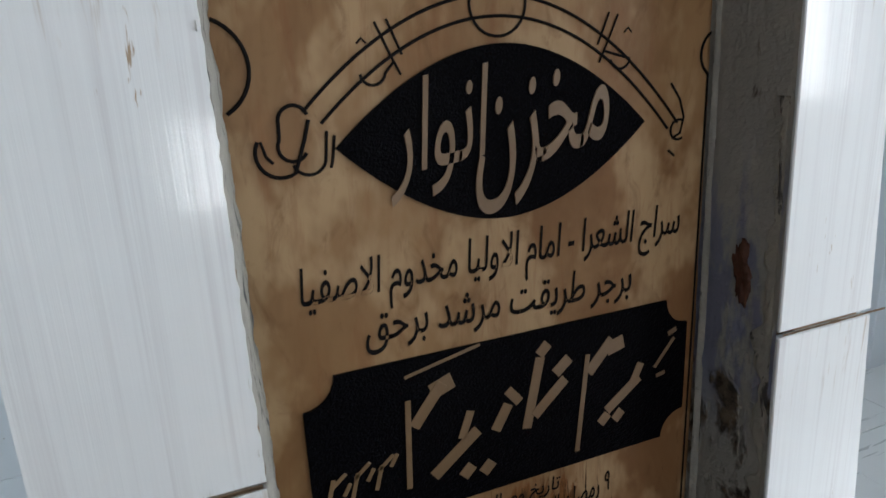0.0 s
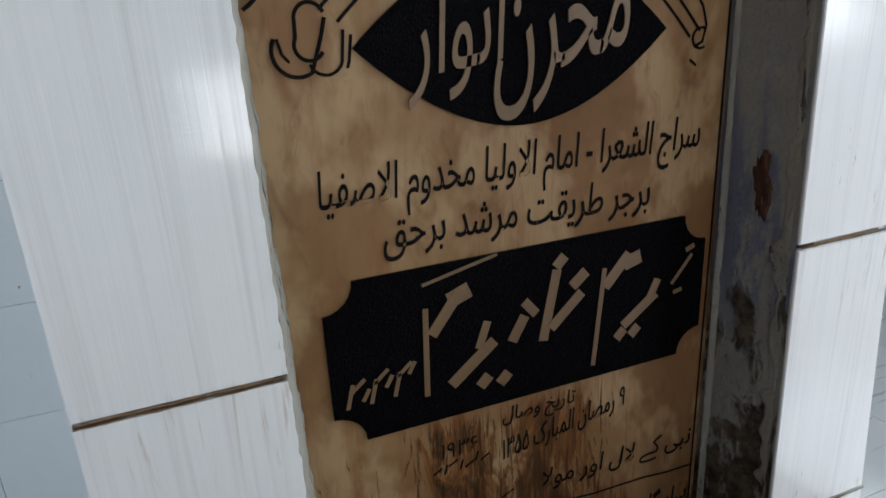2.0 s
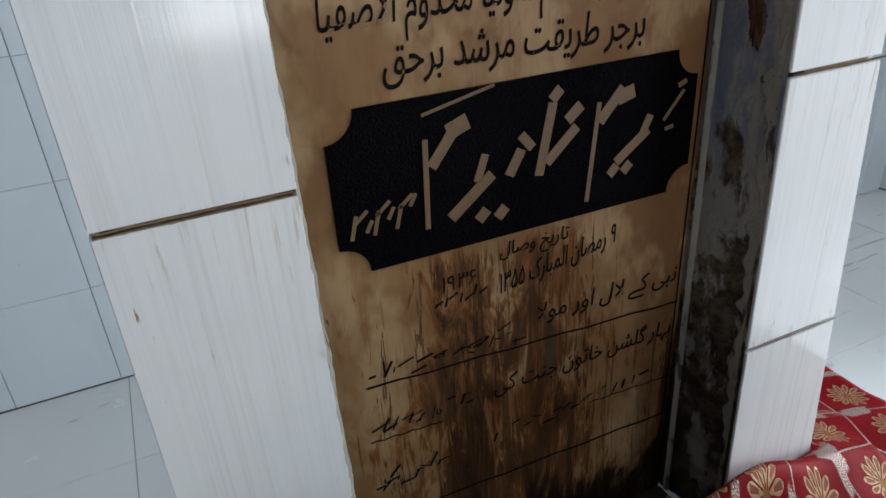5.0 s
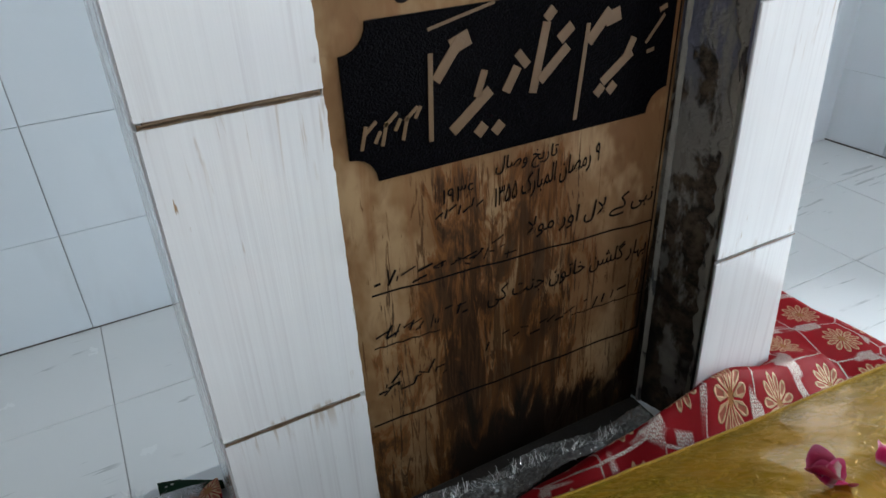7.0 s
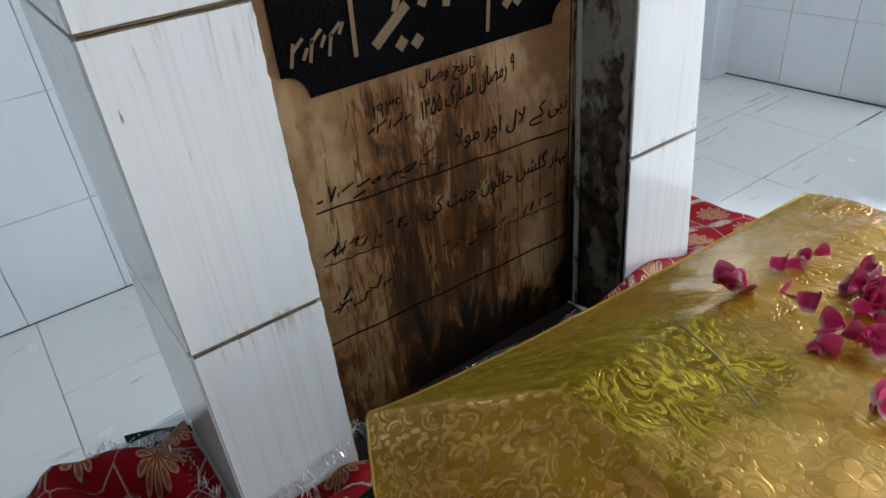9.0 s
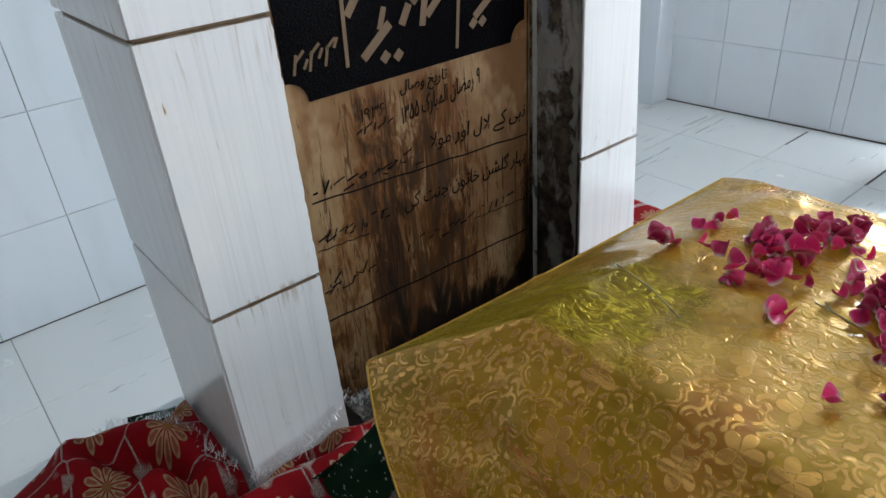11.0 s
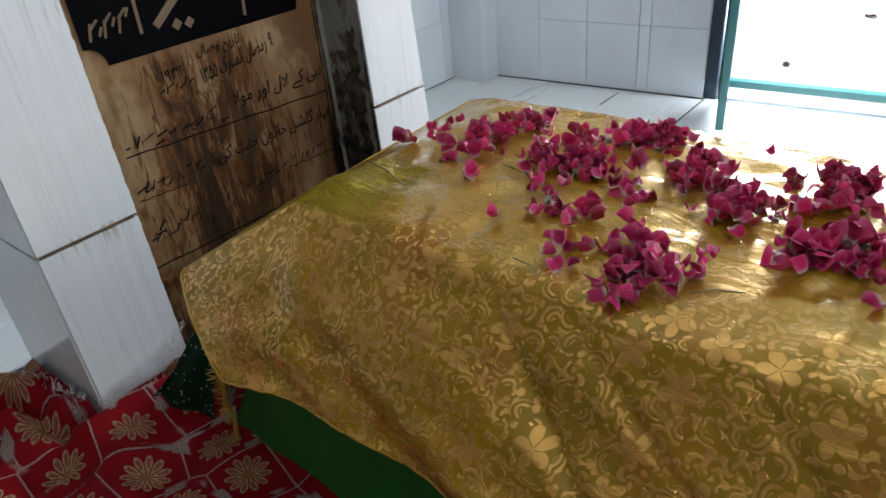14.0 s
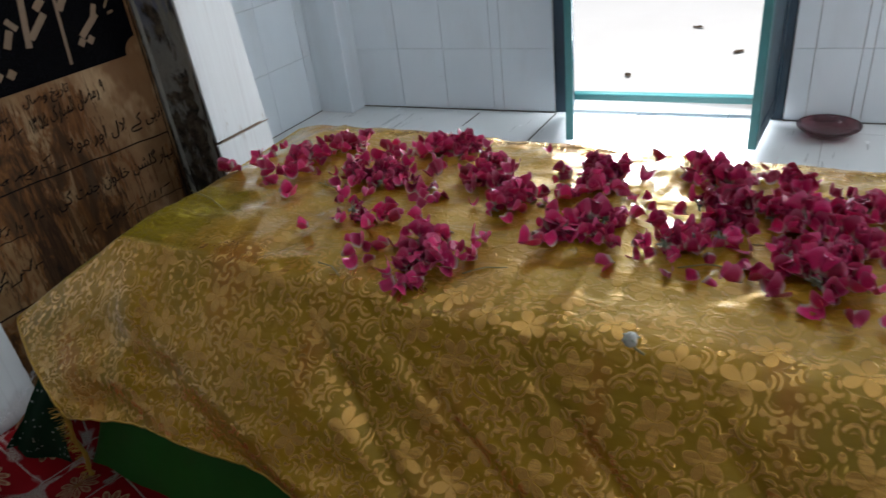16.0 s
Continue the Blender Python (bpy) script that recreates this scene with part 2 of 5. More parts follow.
def make_plain(name, a, b, scale=20.0, rough=0.6, metal=0.0, bump=0.001, sheen=0.0):
    k = Mat(name, rough, metal)
    p = k.co()
    k.set("Base Color", k.mix(k.noise(p, scale, 4, 0.6), a, b))
    k.set("Roughness", k.math("ADD", rough - 0.06, k.math("MULTIPLY", k.noise(p, scale * 2.3, 3), 0.12)))
    k.bump(k.noise(p, scale * 5, 3), bump, 0.5)
    if sheen:
        k.set("Sheen Weight", sheen)
    return k.m


def make_mortar():
    """Rough pale mortar with dark cracks and dirty hollows."""
    k = Mat("rough_mortar", rough=0.85)
    p = k.co()
    tone = k.mix(k.noise(p, 35.0, 4, 0.65), (0.52, 0.49, 0.43), (0.3, 0.29, 0.27))
    crack = k.step(k.noise(k.map(p, (60, 60, 16)), 1.0, 4, 0.7, 0.6), 0.56, 0.64)
    k.set("Base Color", k.mix(k.math("MULTIPLY", crack, 0.85), tone, (0.06, 0.06, 0.07)))
    k.bump(k.math("ADD", crack, k.noise(p, 160.0, 3)), 0.003, 0.7)
    return k.m


def polar(k, local):
    x, y, _ = k.xyz(local)
    return k.vec("LENGTH", local), k.math("ARCTAN2", y, x)


def make_brocade():
    """Olive-yellow satin woven with pinkish gold flowers, scrolls and leaf fans."""
    k = Mat("gold_brocade", rough=0.3, metal=0.25)
    flat = k.co("UV")
    warp = k.t.nodes.new("ShaderNodeTexNoise")
    k.feed(flat, warp.inputs["Vector"])
    k.feed(40.0, warp.inputs["Scale"])
    k.feed(1.0, warp.inputs["Detail"])
    away = k.vec("MULTIPLY", k.vec("SUBTRACT", warp.outputs["Color"], (0.5, 0.5, 0.5)), (0.008, 0.008, 0.0))
    uv = k.vec("ADD", flat, away)
    big = k.map(uv, (18.5, 18.5, 1), (0, 0, 20))
    seat = k.cells(big, 1.0, loose=0.45)
    r, a = polar(k, k.vec("SUBTRACT", big, seat["Position"]))
    turn = k.math("MULTIPLY", k.xyz(seat["Color"])[0], 6.28)
    lobes = k.math("ABSOLUTE", k.math("COSINE", k.math("ADD", k.math("MULTIPLY", a, 2.5), turn)))
    some = k.step(k.xyz(seat["Color"])[1], 0.3, 0.34)
    flower = k.step(k.math("SUBTRACT", k.math("ADD", 0.15, k.math("MULTIPLY", lobes, 0.18)), r), -0.006, 0.01)
    flower = k.math("MULTIPLY", flower, k.math("MAXIMUM", k.step(k.math("MULTIPLY", lobes, r), 0.008, 0.02), k.step(r, 0.045, 0.03)))
    flower = k.math("MULTIPLY", flower, some)
    clear = k.math("MAXIMUM", k.step(r, 0.31, 0.35), k.math("SUBTRACT", 1.0, some))
    # nested crescents in fans, and comma curls between them
    small = k.map(uv, (50, 50, 1), (0, 0, -15))
    seat2 = k.cells(small, 1.0, loose=0.8)
    r2, a2 = polar(k, k.vec("SUBTRACT", small, seat2["Position"]))
    turn2 = k.math("MULTIPLY", k.xyz(seat2["Color"])[0], 6.28)
    around = k.math("ADD", a2, turn2)
    comb = k.math("SINE", k.math("ADD", k.math("MULTIPLY", r2, 24.0), k.math("MULTIPLY", k.math("COSINE", around), 2.2)))
    fans = k.math("MULTIPLY", k.step(comb, -0.2, 0.1), k.step(k.math("COSINE", k.math("ADD", around, k.math("MULTIPLY", r2, 1.6))), -0.25, 0.0))
    curl = k.math("SINE", k.math("ADD", k.math("MULTIPLY", around, 3.0), k.math("MULTIPLY", r2, 10.0)))
    curls = k.math("MULTIPLY", k.step(curl, 0.0, 0.25), k.step(r2, 0.07, 0.12))
    kind = k.step(k.xyz(seat2["Color"])[1], 0.35, 0.37)
    scroll = k.math("ADD", k.math("MULTIPLY", fans, kind), k.math("MULTIPLY", curls, k.math("SUBTRACT", 1.0, kind)))
    scroll = k.math("MULTIPLY", scroll, k.step(r2, 0.6, 0.52))
    buds = k.step(k.cells(uv, 105.0, loose=0.9)["Distance"], 0.38, 0.3)
    scroll = k.math("MAXIMUM", scroll, k.math("MULTIPLY", buds, k.step(r2, 0.42, 0.5)))
    motif = k.math("MAXIMUM", flower, k.math("MULTIPLY", scroll, clear))
    # leafy border along the head edge, its ground darkened to paint in a dark reflection
    ux = k.xyz(flat)[0]
    uy = k.xyz(flat)[1]
    ragged = k.math("MULTIPLY", k.noise(flat, 28.0, 2.0), 0.14)
    corner = k.math("MULTIPLY", k.step(k.math("ADD", ux, ragged), 0.56, 0.48), k.step(k.math("ADD", uy, ragged), 0.48, 0.40))
    edge = k.math("MAXIMUM", corner, k.math("MULTIPLY", k.step(k.math("ADD", ux, ragged), 0.31, 0.28), 0.5))
    edge = k.math("MULTIPLY", edge, k.step(uy, 0.212, 0.222))
    leaf = k.step(k.math("SINE", k.math("MULTIPLY", k.noise(k.map(flat, (30, 58, 1)), 1.0, 2, 0.5, 1.5), 38.0)), 0.0, 0.4)
    motif = k.math("ADD", k.math("MULTIPLY", motif, k.math("SUBTRACT", 1.0, edge)), k.math("MULTIPLY", leaf, edge))
    # painted light: on top the motif fades and the ground brightens, unlike the sides
    wander = k.math("ADD", uy, k.math("MULTIPLY", k.math("SUBTRACT", ragged, 0.07), 0.8))
    off_top = k.math("MAXIMUM", k.math("MAXIMUM", k.step(wander, 0.29, 0.2), k.step(wander, 0.58, 0.66)), edge)
    emboss = motif
    motif = k.math("MULTIPLY", motif, k.math("ADD", 0.3, k.math("MULTIPLY", off_top, 0.7)))
    weave = k.noise(k.map(flat, (900, 140, 1)), 1.0, 2)
    ripple = k.noise(k.map(flat, (16, 75, 1), (0, 0, 8)), 1.0, 3, 0.55, 0.4)
    ground = k.mix(k.step(k.noise(flat, 4.5, 3), 0.35, 0.7), (0.44, 0.235, 0.006), (0.28, 0.172, 0.004))
    # slanting red-brown streaks: the red cloth's reflection in the folds, painted as colour
    rusty = k.step(k.noise(k.map(flat, (9, 2.5, 1), (0, 0, 35)), 1.0, 3), 0.52, 0.66)
    ground = k.mix(k.math("MULTIPLY", rusty, 0.8), ground, (0.42, 0.15, 0.02))
    # brighter yellow for the lit top, set in the colour
    ground = k.mix(k.math("MULTIPLY", k.math("SUBTRACT", 1.0, off_top), 0.7), ground, k.mix(k.noise(flat, 11.0, 3), (0.62, 0.33, 0.01), (0.45, 0.29, 0.007)))
    # dark reflection at the head put into the ground colour
    ground = k.mix(edge, ground, (0.2, 0.132, 0.006))
    thread = k.mix(k.noise(flat, 9.0, 2), (0.84, 0.45, 0.12), (0.74, 0.4, 0.085))
    thread = k.mix(edge, thread, (0.55, 0.42, 0.04))
    k.set("Base Color", k.mix(motif, ground, thread))
    k.set("Metallic", k.math("SUBTRACT", k.math("ADD", 0.42, k.math("MULTIPLY", motif, 0.38)), k.math("MULTIPLY", edge, 0.3)))
    k.set("Roughness", k.math("SUBTRACT", 0.4, k.math("MULTIPLY", motif, 0.17)))
    k.set("Coat Weight", k.math("SUBTRACT", 0.8, k.math("ADD", k.math("MULTIPLY", edge, 0.4), k.math("MULTIPLY", off_top, 0.4))))
    k.set("Specular IOR Level", k.math("SUBTRACT", 0.5, k.math("MULTIPLY", edge, 0.35)))
    k.set("Coat Roughness", 0.085)
    crumple = k.noise(k.map(flat, (13, 30, 1), (0, 0, -22)), 1.0, 2, 0.5, 0.8)
    k.bump(k.math("ADD", k.math("ADD", k.math("MULTIPLY", emboss, 0.42), k.math("MULTIPLY", weave, 0.1)), k.math("ADD", k.math("MULTIPLY", ripple, 0.7), k.math("MULTIPLY", crumple, 2.2))), 0.0034, 0.55)
    return k.m


def make_red_cloth():
    """Red satin embroidered with pale gold daisies in a net of silver sequin lines."""
    k = Mat("red_embroidered_cloth", rough=0.45)
    uv = k.map(k.co(), (10.2, 10.2, 0.0), (0, 0, 12))
    seat = k.cells(uv, 1.0, loose=0.3)
    r, a = polar(k, k.vec("SUBTRACT", uv, seat["Position"]))
    turn = k.math("MULTIPLY", k.xyz(seat["Color"])[0], 6.28)
    lobes = k.math("ABSOLUTE", k.math("COSINE", k.math("ADD", k.math("MULTIPLY", a, 5.5), turn)))
    rim = k.math("ADD", 0.21, k.math("MULTIPLY", lobes, 0.13))
    petals = k.math("MULTIPLY", k.step(k.math("SUBTRACT", rim, r), 0.0, 0.02), k.step(k.math("MULTIPLY", lobes, r), 0.035, 0.06))
    hollow = k.math("MULTIPLY", k.step(lobes, 0.72, 0.9), k.math("MULTIPLY", k.step(r, 0.12, 0.16), k.step(r, 0.31, 0.27)))
    petals = k.math("SUBTRACT", petals, k.math("MULTIPLY", hollow, 0.7), clamp=True)
    heart = k.step(r, 0.075, 0.055)
    edge = k.cells(uv, 1.0, "DISTANCE_TO_EDGE", 0.3)["Distance"]
    line = k.step(edge, 0.018, 0.01)
    knot = k.math("MULTIPLY", k.step(k.noise(uv, 1.7, 1), 0.56, 0.62), k.step(edge, 0.13, 0.1))
    net = k.math("MULTIPLY", k.math("MAXIMUM", line, knot), k.step(r, 0.36, 0.4))
    bead = k.cells(uv, 42.0, loose=0.6)["Distance"]
    beads = k.step(bead, 0.5, 0.3)
    red = k.mix(k.noise(k.co(), 14.0, 3), (0.46, 0.004, 0.012), (0.29, 0.002, 0.008))
    tone = k.mix(petals, red, k.mix(k.noise(uv, 6.0, 2), (0.72, 0.5, 0.3), (0.55, 0.36, 0.2)))
    tone = k.mix(k.math("MULTIPLY", net, k.math("ADD", 0.35, k.math("MULTIPLY", beads, 0.6))), tone, (0.75, 0.72, 0.66))
    tone = k.mix(heart, tone, (0.45, 0.2, 0.07))
    k.set("Base Color", tone)
    k.set("Specular IOR Level", 0.2)
    k.set("Metallic", k.math("MULTIPLY", k.math("MAXIMUM", k.math("MULTIPLY", petals, 0.6), net), 0.45))
    k.set("Roughness", k.math("SUBTRACT", 0.62, k.math("MULTIPLY", k.math("MAXIMUM", petals, net), 0.22)))
    k.bump(k.math("ADD", k.math("MULTIPLY", petals, 1.0), k.math("MULTIPLY", k.math("MULTIPLY", net, beads), 1.0)), 0.0025, 0.7)
    return k.m


def make_velvet():
    """Dark green cloth sprinkled with small silver spangles."""
    k = Mat("dark_green_spangled_cloth", rough=0.7)
    p = k.co()
    dot = k.step(k.cells(p, 95.0, flat=False)["Distance"], 0.24, 0.17)
    some = k.step(k.noise(p, 40.0, 1), 0.46, 0.52)
    dots = k.math("MULTIPLY", dot, some)
    k.set("Base Color", k.mix(dots, k.mix(k.noise(p, 25.0, 3), (0.003, 0.026, 0.01), (0.006, 0.045, 0.018)), (0.7, 0.75, 0.72)))
    k.set("Metallic", k.math("MULTIPLY", dots, 0.8))
    k.set("Roughness", k.math("SUBTRACT", 0.8, k.math("MULTIPLY", dots, 0.5)))
    k.set("Specular IOR Level", 0.25)
    return k.m


def make_petal():
    k = Mat("rose_petal", rough=0.42)
    p = k.co("UV")
    x, y, _ = k.xyz(p)
    veins = k.noise(k.map(p, (40, 3, 1)), 1.0, 3)
    base = k.mix(k.math("FRACT", k.math("ADD", k.rand(), k.island())), (0.28, 0.003, 0.04), (0.83, 0.03, 0.22))
    base = k.mix(k.math("MULTIPLY", k.step(veins, 0.45, 0.75), 0.4), base, (0.36, 0.004, 0.06))
    base = k.mix(k.math("MULTIPLY", k.step(k.math("MAXIMUM", y, k.math("ABSOLUTE", k.math("SUBTRACT", k.math("MULTIPLY", x, 2.0), 1.0))), 0.7, 1.0), 0.3), base, (0.86, 0.34, 0.54))
    k.set("Base Color", k.mix(k.step(y, 0.2, 0.02), base, (0.6, 0.5, 0.42)))
    k.set("Subsurface Weight", 0.15)
    k.set("Subsurface Radius", (0.01, 0.003, 0.003))
    k.bump(veins, 0.001, 0.4)
    return k.m


def make_glass_red():
    k = Mat("dark_red_glass", rough=0.12, colour=(0.12, 0.02, 0.035))
    k.set("Transmission Weight", 0.85)
    k.set("Base Color", k.mix(k.noise(k.co(), 30, 2), (0.3, 0.09, 0.11), (0.2, 0.05, 0.07)))
    return k.m


PILLAR_TILE, WALL_TILE, FLOOR_TILE = make_pillar_tile(), make_wall_tile(), make_floor_tile()
MARBLE, BLACK_FILL, LETTER_STONE, INK, CEMENT = make_marble(), make_black_fill(), make_letter_stone(), make_ink(), make_cement()
BROCADE, RED_CLOTH, VELVET, PETAL, RED_GLASS = make_brocade(), make_red_cloth(), make_velvet(), make_petal(), make_glass_red()
GROUT = make_plain("brown_grout", (0.22, 0.135, 0.08), (0.5, 0.37, 0.25), 75, 0.85)
PALE_GROUT = make_plain("grey_grout", (0.5, 0.5, 0.5), (0.36, 0.355, 0.35), 30, 0.85)
# colour made up for the unseen west wall: dark, so less light bounces back
WEST_PAINT = make_plain("dull_brown_paint", (0.17, 0.15, 0.12), (0.22, 0.19, 0.15), 3, 0.7)
PLASTER = make_plain("pale_wall_paint", (0.6, 0.62, 0.62), (0.68, 0.69, 0.68), 3, 0.7)
MORTAR = make_mortar()
GREEN_SATIN = make_plain("green_satin", (0.003, 0.05, 0.006), (0.008, 0.13, 0.01), 7, 0.5)
TEAL = make_plain("teal_gloss_paint", (0.014, 0.1, 0.105), (0.022, 0.14, 0.14), 14, 0.36, bump=0.002)
NAVY = make_plain("dark_blue_green_paint", (0.012, 0.03, 0.05), (0.02, 0.05, 0.075), 12, 0.42)
SILVER = make_plain("silver_tinsel", (0.92, 0.93, 0.95), (0.8, 0.82, 0.85), 60, 0.3, 0.45, 0.0)
GOLD_BRAID = make_plain("gold_braid", (0.6, 0.38, 0.08), (0.45, 0.27, 0.05), 200, 0.3, 0.8)
FOIL = make_plain("crumpled_clear_wrap", (0.6, 0.61, 0.62), (0.42, 0.43, 0.44), 30, 0.14, 0.3, 0.004)
STEM = make_plain("green_stem", (0.24, 0.2, 0.08), (0.36, 0.3, 0.15), 60, 0.6)
SEPAL = make_plain("pale_green_sepal", (0.22, 0.3, 0.2), (0.4, 0.44, 0.36), 80, 0.6)
DRY_LEAF = make_plain("dry_brown_leaf", (0.13, 0.08, 0.05), (0.2, 0.14, 0.09), 50, 0.8)
YARD = make_plain("sunlit_pale_paving", (0.7, 0.69, 0.67), (0.8, 0.79, 0.77), 1.3, 0.6)
YARD_WALL = make_plain("yard_wall_plaster", (0.42, 0.42, 0.41), (0.5, 0.5, 0.48), 2, 0.8)
BUD_WHITE = make_plain("pale_withered_bud", (0.6, 0.6, 0.55), (0.42, 0.42, 0.4), 90, 0.6)
FOIL.node_tree.nodes["Principled BSDF"].inputs["Transmission Weight"].default_value = 0.6
RUST = make_plain("rusty_hole", (0.03, 0.012, 0.008), (0.12, 0.04, 0.02), 120, 0.85, bump=0.004)

# ---- mesh helpers ----


def mesh_of(bm, name, material, smooth=False):
    me = bpy.data.meshes.new(name)
    bmesh.ops.recalc_face_normals(bm, faces=bm.faces)
    bm.to_mesh(me)
    bm.free()
    me.materials.append(material)
    if smooth:
        me.polygons.foreach_set("use_smooth", [True] * len(me.polygons))
    return me


def part(name, bm, material, parent=None, label="", smooth=False, place=None):
    """One mesh object, under a thing or a part where a parent is given."""
    ob = new(name, mesh_of(bm, name, material, smooth) if isinstance(bm, bmesh.types.BMesh) else bm)
    if parent is not None:
        ob.parent = parent
    if place is not None:
        ob.matrix_basis = place
    return tagged(ob, label)


def empty(name, label, category, place=None, group="", kind=""):
    ob = new(name)
    if place is not None:
        ob.matrix_basis = place
    return tagged(ob, label, category, group, kind)


def box(bm, a, b, bevel=0.0, segments=1):
    """A box between the corners a and b, its edges bevelled."""
    made = bmesh.ops.create_cube(bm, size=1.0)
    size, mid = Vector(b) - Vector(a), (Vector(a) + Vector(b)) / 2
    for v in made["verts"]:
        v.co = Vector((v.co.x * size.x, v.co.y * size.y, v.co.z * size.z)) + mid
    if bevel:
        edges = list({e for v in made["verts"] for e in v.link_edges})
        bmesh.ops.bevel(bm, geom=edges, offset=bevel, segments=segments, affect="EDGES", profile=0.6)
    return bm


def boxed(a, b, bevel=0.0, segments=1):
    return box(bmesh.new(), a, b, bevel, segments)


def grid(nu, nv, at, skip=None, uv=None):
    """A sheet of nu x nv faces through at(u, v), u and v from 0 to 1."""
    bm = bmesh.new()
    layer = bm.loops.layers.uv.new("uv") if uv else None
    rows = [[bm.verts.new(at(i / nu, j / nv)) for j in range(nv + 1)] for i in range(nu + 1)]
    for i in range(nu):
        for j in range(nv):
            corners = ((i, j), (i + 1, j), (i + 1, j + 1), (i, j + 1))
            if skip and skip((i + 0.5) / nu, (j + 0.5) / nv):
                continue
            f = bm.faces.new([rows[p][q] for p, q in corners])
            f.smooth = True
            if uv:
                for loop, (p, q) in zip(f.loops, corners):
                    loop[layer].uv = uv(p / nu, q / nv)
    return bm


def tube(bm, points, radius, sides=6, squash=1.0):
    """A tube along points in space; squash flattens it along y."""
    rings = []
    for n, p in enumerate(points):
        a, b = points[max(n - 1, 0)], points[min(n + 1, len(points) - 1)]
        way = (Vector(b) - Vector(a)).normalized()
        side = way.cross(Vector((0, 1, 0)))
        side = side.normalized() if side.length > 1e-4 else Vector((1, 0, 0))
        other = way.cross(side)
        r = radius(n / (len(points) - 1)) if callable(radius) else radius
        ring = []
        for s in range(sides):
            t = 2 * math.pi * s / sides
            off = side * math.cos(t) * r + other * math.sin(t) * r
            ring.append(bm.verts.new(Vector(p) + Vector((off.x, off.y * squash, off.z))))
        rings.append(ring)
    for one, two in zip(rings, rings[1:]):
        for s in range(sides):
            bm.faces.new((one[s], one[(s + 1) % sides], two[(s + 1) % sides], two[s]))
    bm.faces.new(rings[0])
    bm.faces.new(rings[-1][::-1])
    return bm


def wobble(x, y, z=0.0, scale=1.0):
    return noise.noise(Vector((x * scale, y * scale, z * scale)))


def lerp(a, b, t):
    return a + (b - a) * t


def along(keys, v):
    """The point at v on a line through keys of (v, point)."""
    for (v0, p0), (v1, p1) in zip(keys, keys[1:]):
        if v <= v1:
            return Vector(p0).lerp(Vector(p1), (v - v0) / (v1 - v0))
    return Vector(keys[-1][1])


# ---- the room ----
NORTH, SOUTH, WEST, CEILING = 1.54, -3.4, -2.4, 3.0
EAST = Matrix(((0.0847, 0.9964, 0, 2.95), (-0.9964, 0.0847, 0, 1.304), (0, 0, 1, 0), (0, 0, 0, 1)))
DOOR_A, DOOR_B, DOOR_TOP, SILL = 1.14, 2.22, 2.05, 0.085


def build_walls():
    north = tagged(part("wall_north", boxed((WEST - 0.23, NORTH, -0.1), (3.3, NORTH + 0.23, CEILING)), PALE_GROUT), "pale tiled wall behind the grave marker", "wall", kind="structure")
    east = empty("wall_east", "pale tiled wall with an open double door and an added window opening", "wall", EAST, kind="structure")
    # the gap between 3.34 and 4.3 is added to let the south-east fill in
    for a, b in (((-0.45, 0, -0.1), (DOOR_A, 0.25, CEILING)), ((DOOR_B, 0, -0.1), (3.34, 0.25, CEILING)), ((3.34, 0, -0.1), (4.3, 0.25, 1.004)), ((3.34, 0, 2.1), (4.3, 0.25, CEILING)), ((4.3, 0, -0.1), (4.9, 0.25, CEILING)), ((DOOR_A, 0, DOOR_TOP), (DOOR_B, 0.25, CEILING))):
        part("wall_section", boxed(a, b), PALE_GROUT, east)
    south = empty("wall_south", "plain painted wall with a doorway and an added window opening", "wall", kind="structure")
    # the gap from x -2.0 to -0.9 is added for the south-west fill lamp
    for a, b in (((WEST - 0.23, SOUTH - 0.23, -0.1), (-2.0, SOUTH, CEILING)), ((-0.9, SOUTH - 0.23, -0.1), (0.25, SOUTH, CEILING)), ((-2.0, SOUTH - 0.23, -0.1), (-0.9, SOUTH, 0.9)), ((-2.0, SOUTH - 0.23, 2.1), (-0.9, SOUTH, CEILING)), ((1.3, SOUTH - 0.23, -0.1), (3.7, SOUTH, CEILING)), ((0.25, SOUTH - 0.23, 2.05), (1.3, SOUTH, CEILING))):
        part("wall_section", boxed(a, b), PLASTER, south)
    # unseen wall, dark so that the cover's west side stays dim
    tagged(part("wall_west", boxed((WEST - 0.23, SOUTH, -0.1), (WEST, NORTH, CEILING)), WEST_PAINT), "unseen west wall, kept dull brown to darken the cover's side", "wall", kind="structure")
    tagged(part("ceiling", boxed((WEST - 0.3, SOUTH - 0.3, CEILING), (3.8, NORTH + 0.3, CEILING + 0.15)), PLASTER), "plain whitewashed ceiling", "ceiling", kind="structure")
    floor = tagged(part("floor", boxed((WEST - 0.2, SOUTH - 0.2, -0.12), (3.4, NORTH + 0.1, -0.004)), PALE_GROUT), "white glazed tile floor with grey veins", "floor", kind="structure")
    ground = tagged(part("ground", boxed((-60, -60, -0.3), (60, 60, -0.123)), YARD), "bright sunlit pale paved yard", "ground", kind="structure")
    porch = boxed((3.0, -4.5, -0.121), (9.0, 3.5, -0.012), 0.004)
    tagged(part("porch", porch, YARD), "bright sunlit pale paving outside the door", "paving", kind="structure")
    return north, east, floor


def build_corner_box():
    bm = boxed((2.812, 1.31, -0.002), (2.965, 1.6, CEILING - 0.002), 0.004)
    tagged(part("corner_pilaster", bm, WALL_TILE), "narrow pale tiled pilaster in the room corner", "pilaster", kind="structure")


wall_north, wall_east, floor = build_walls()
build_corner_box()

# ---- the door in the east wall ----


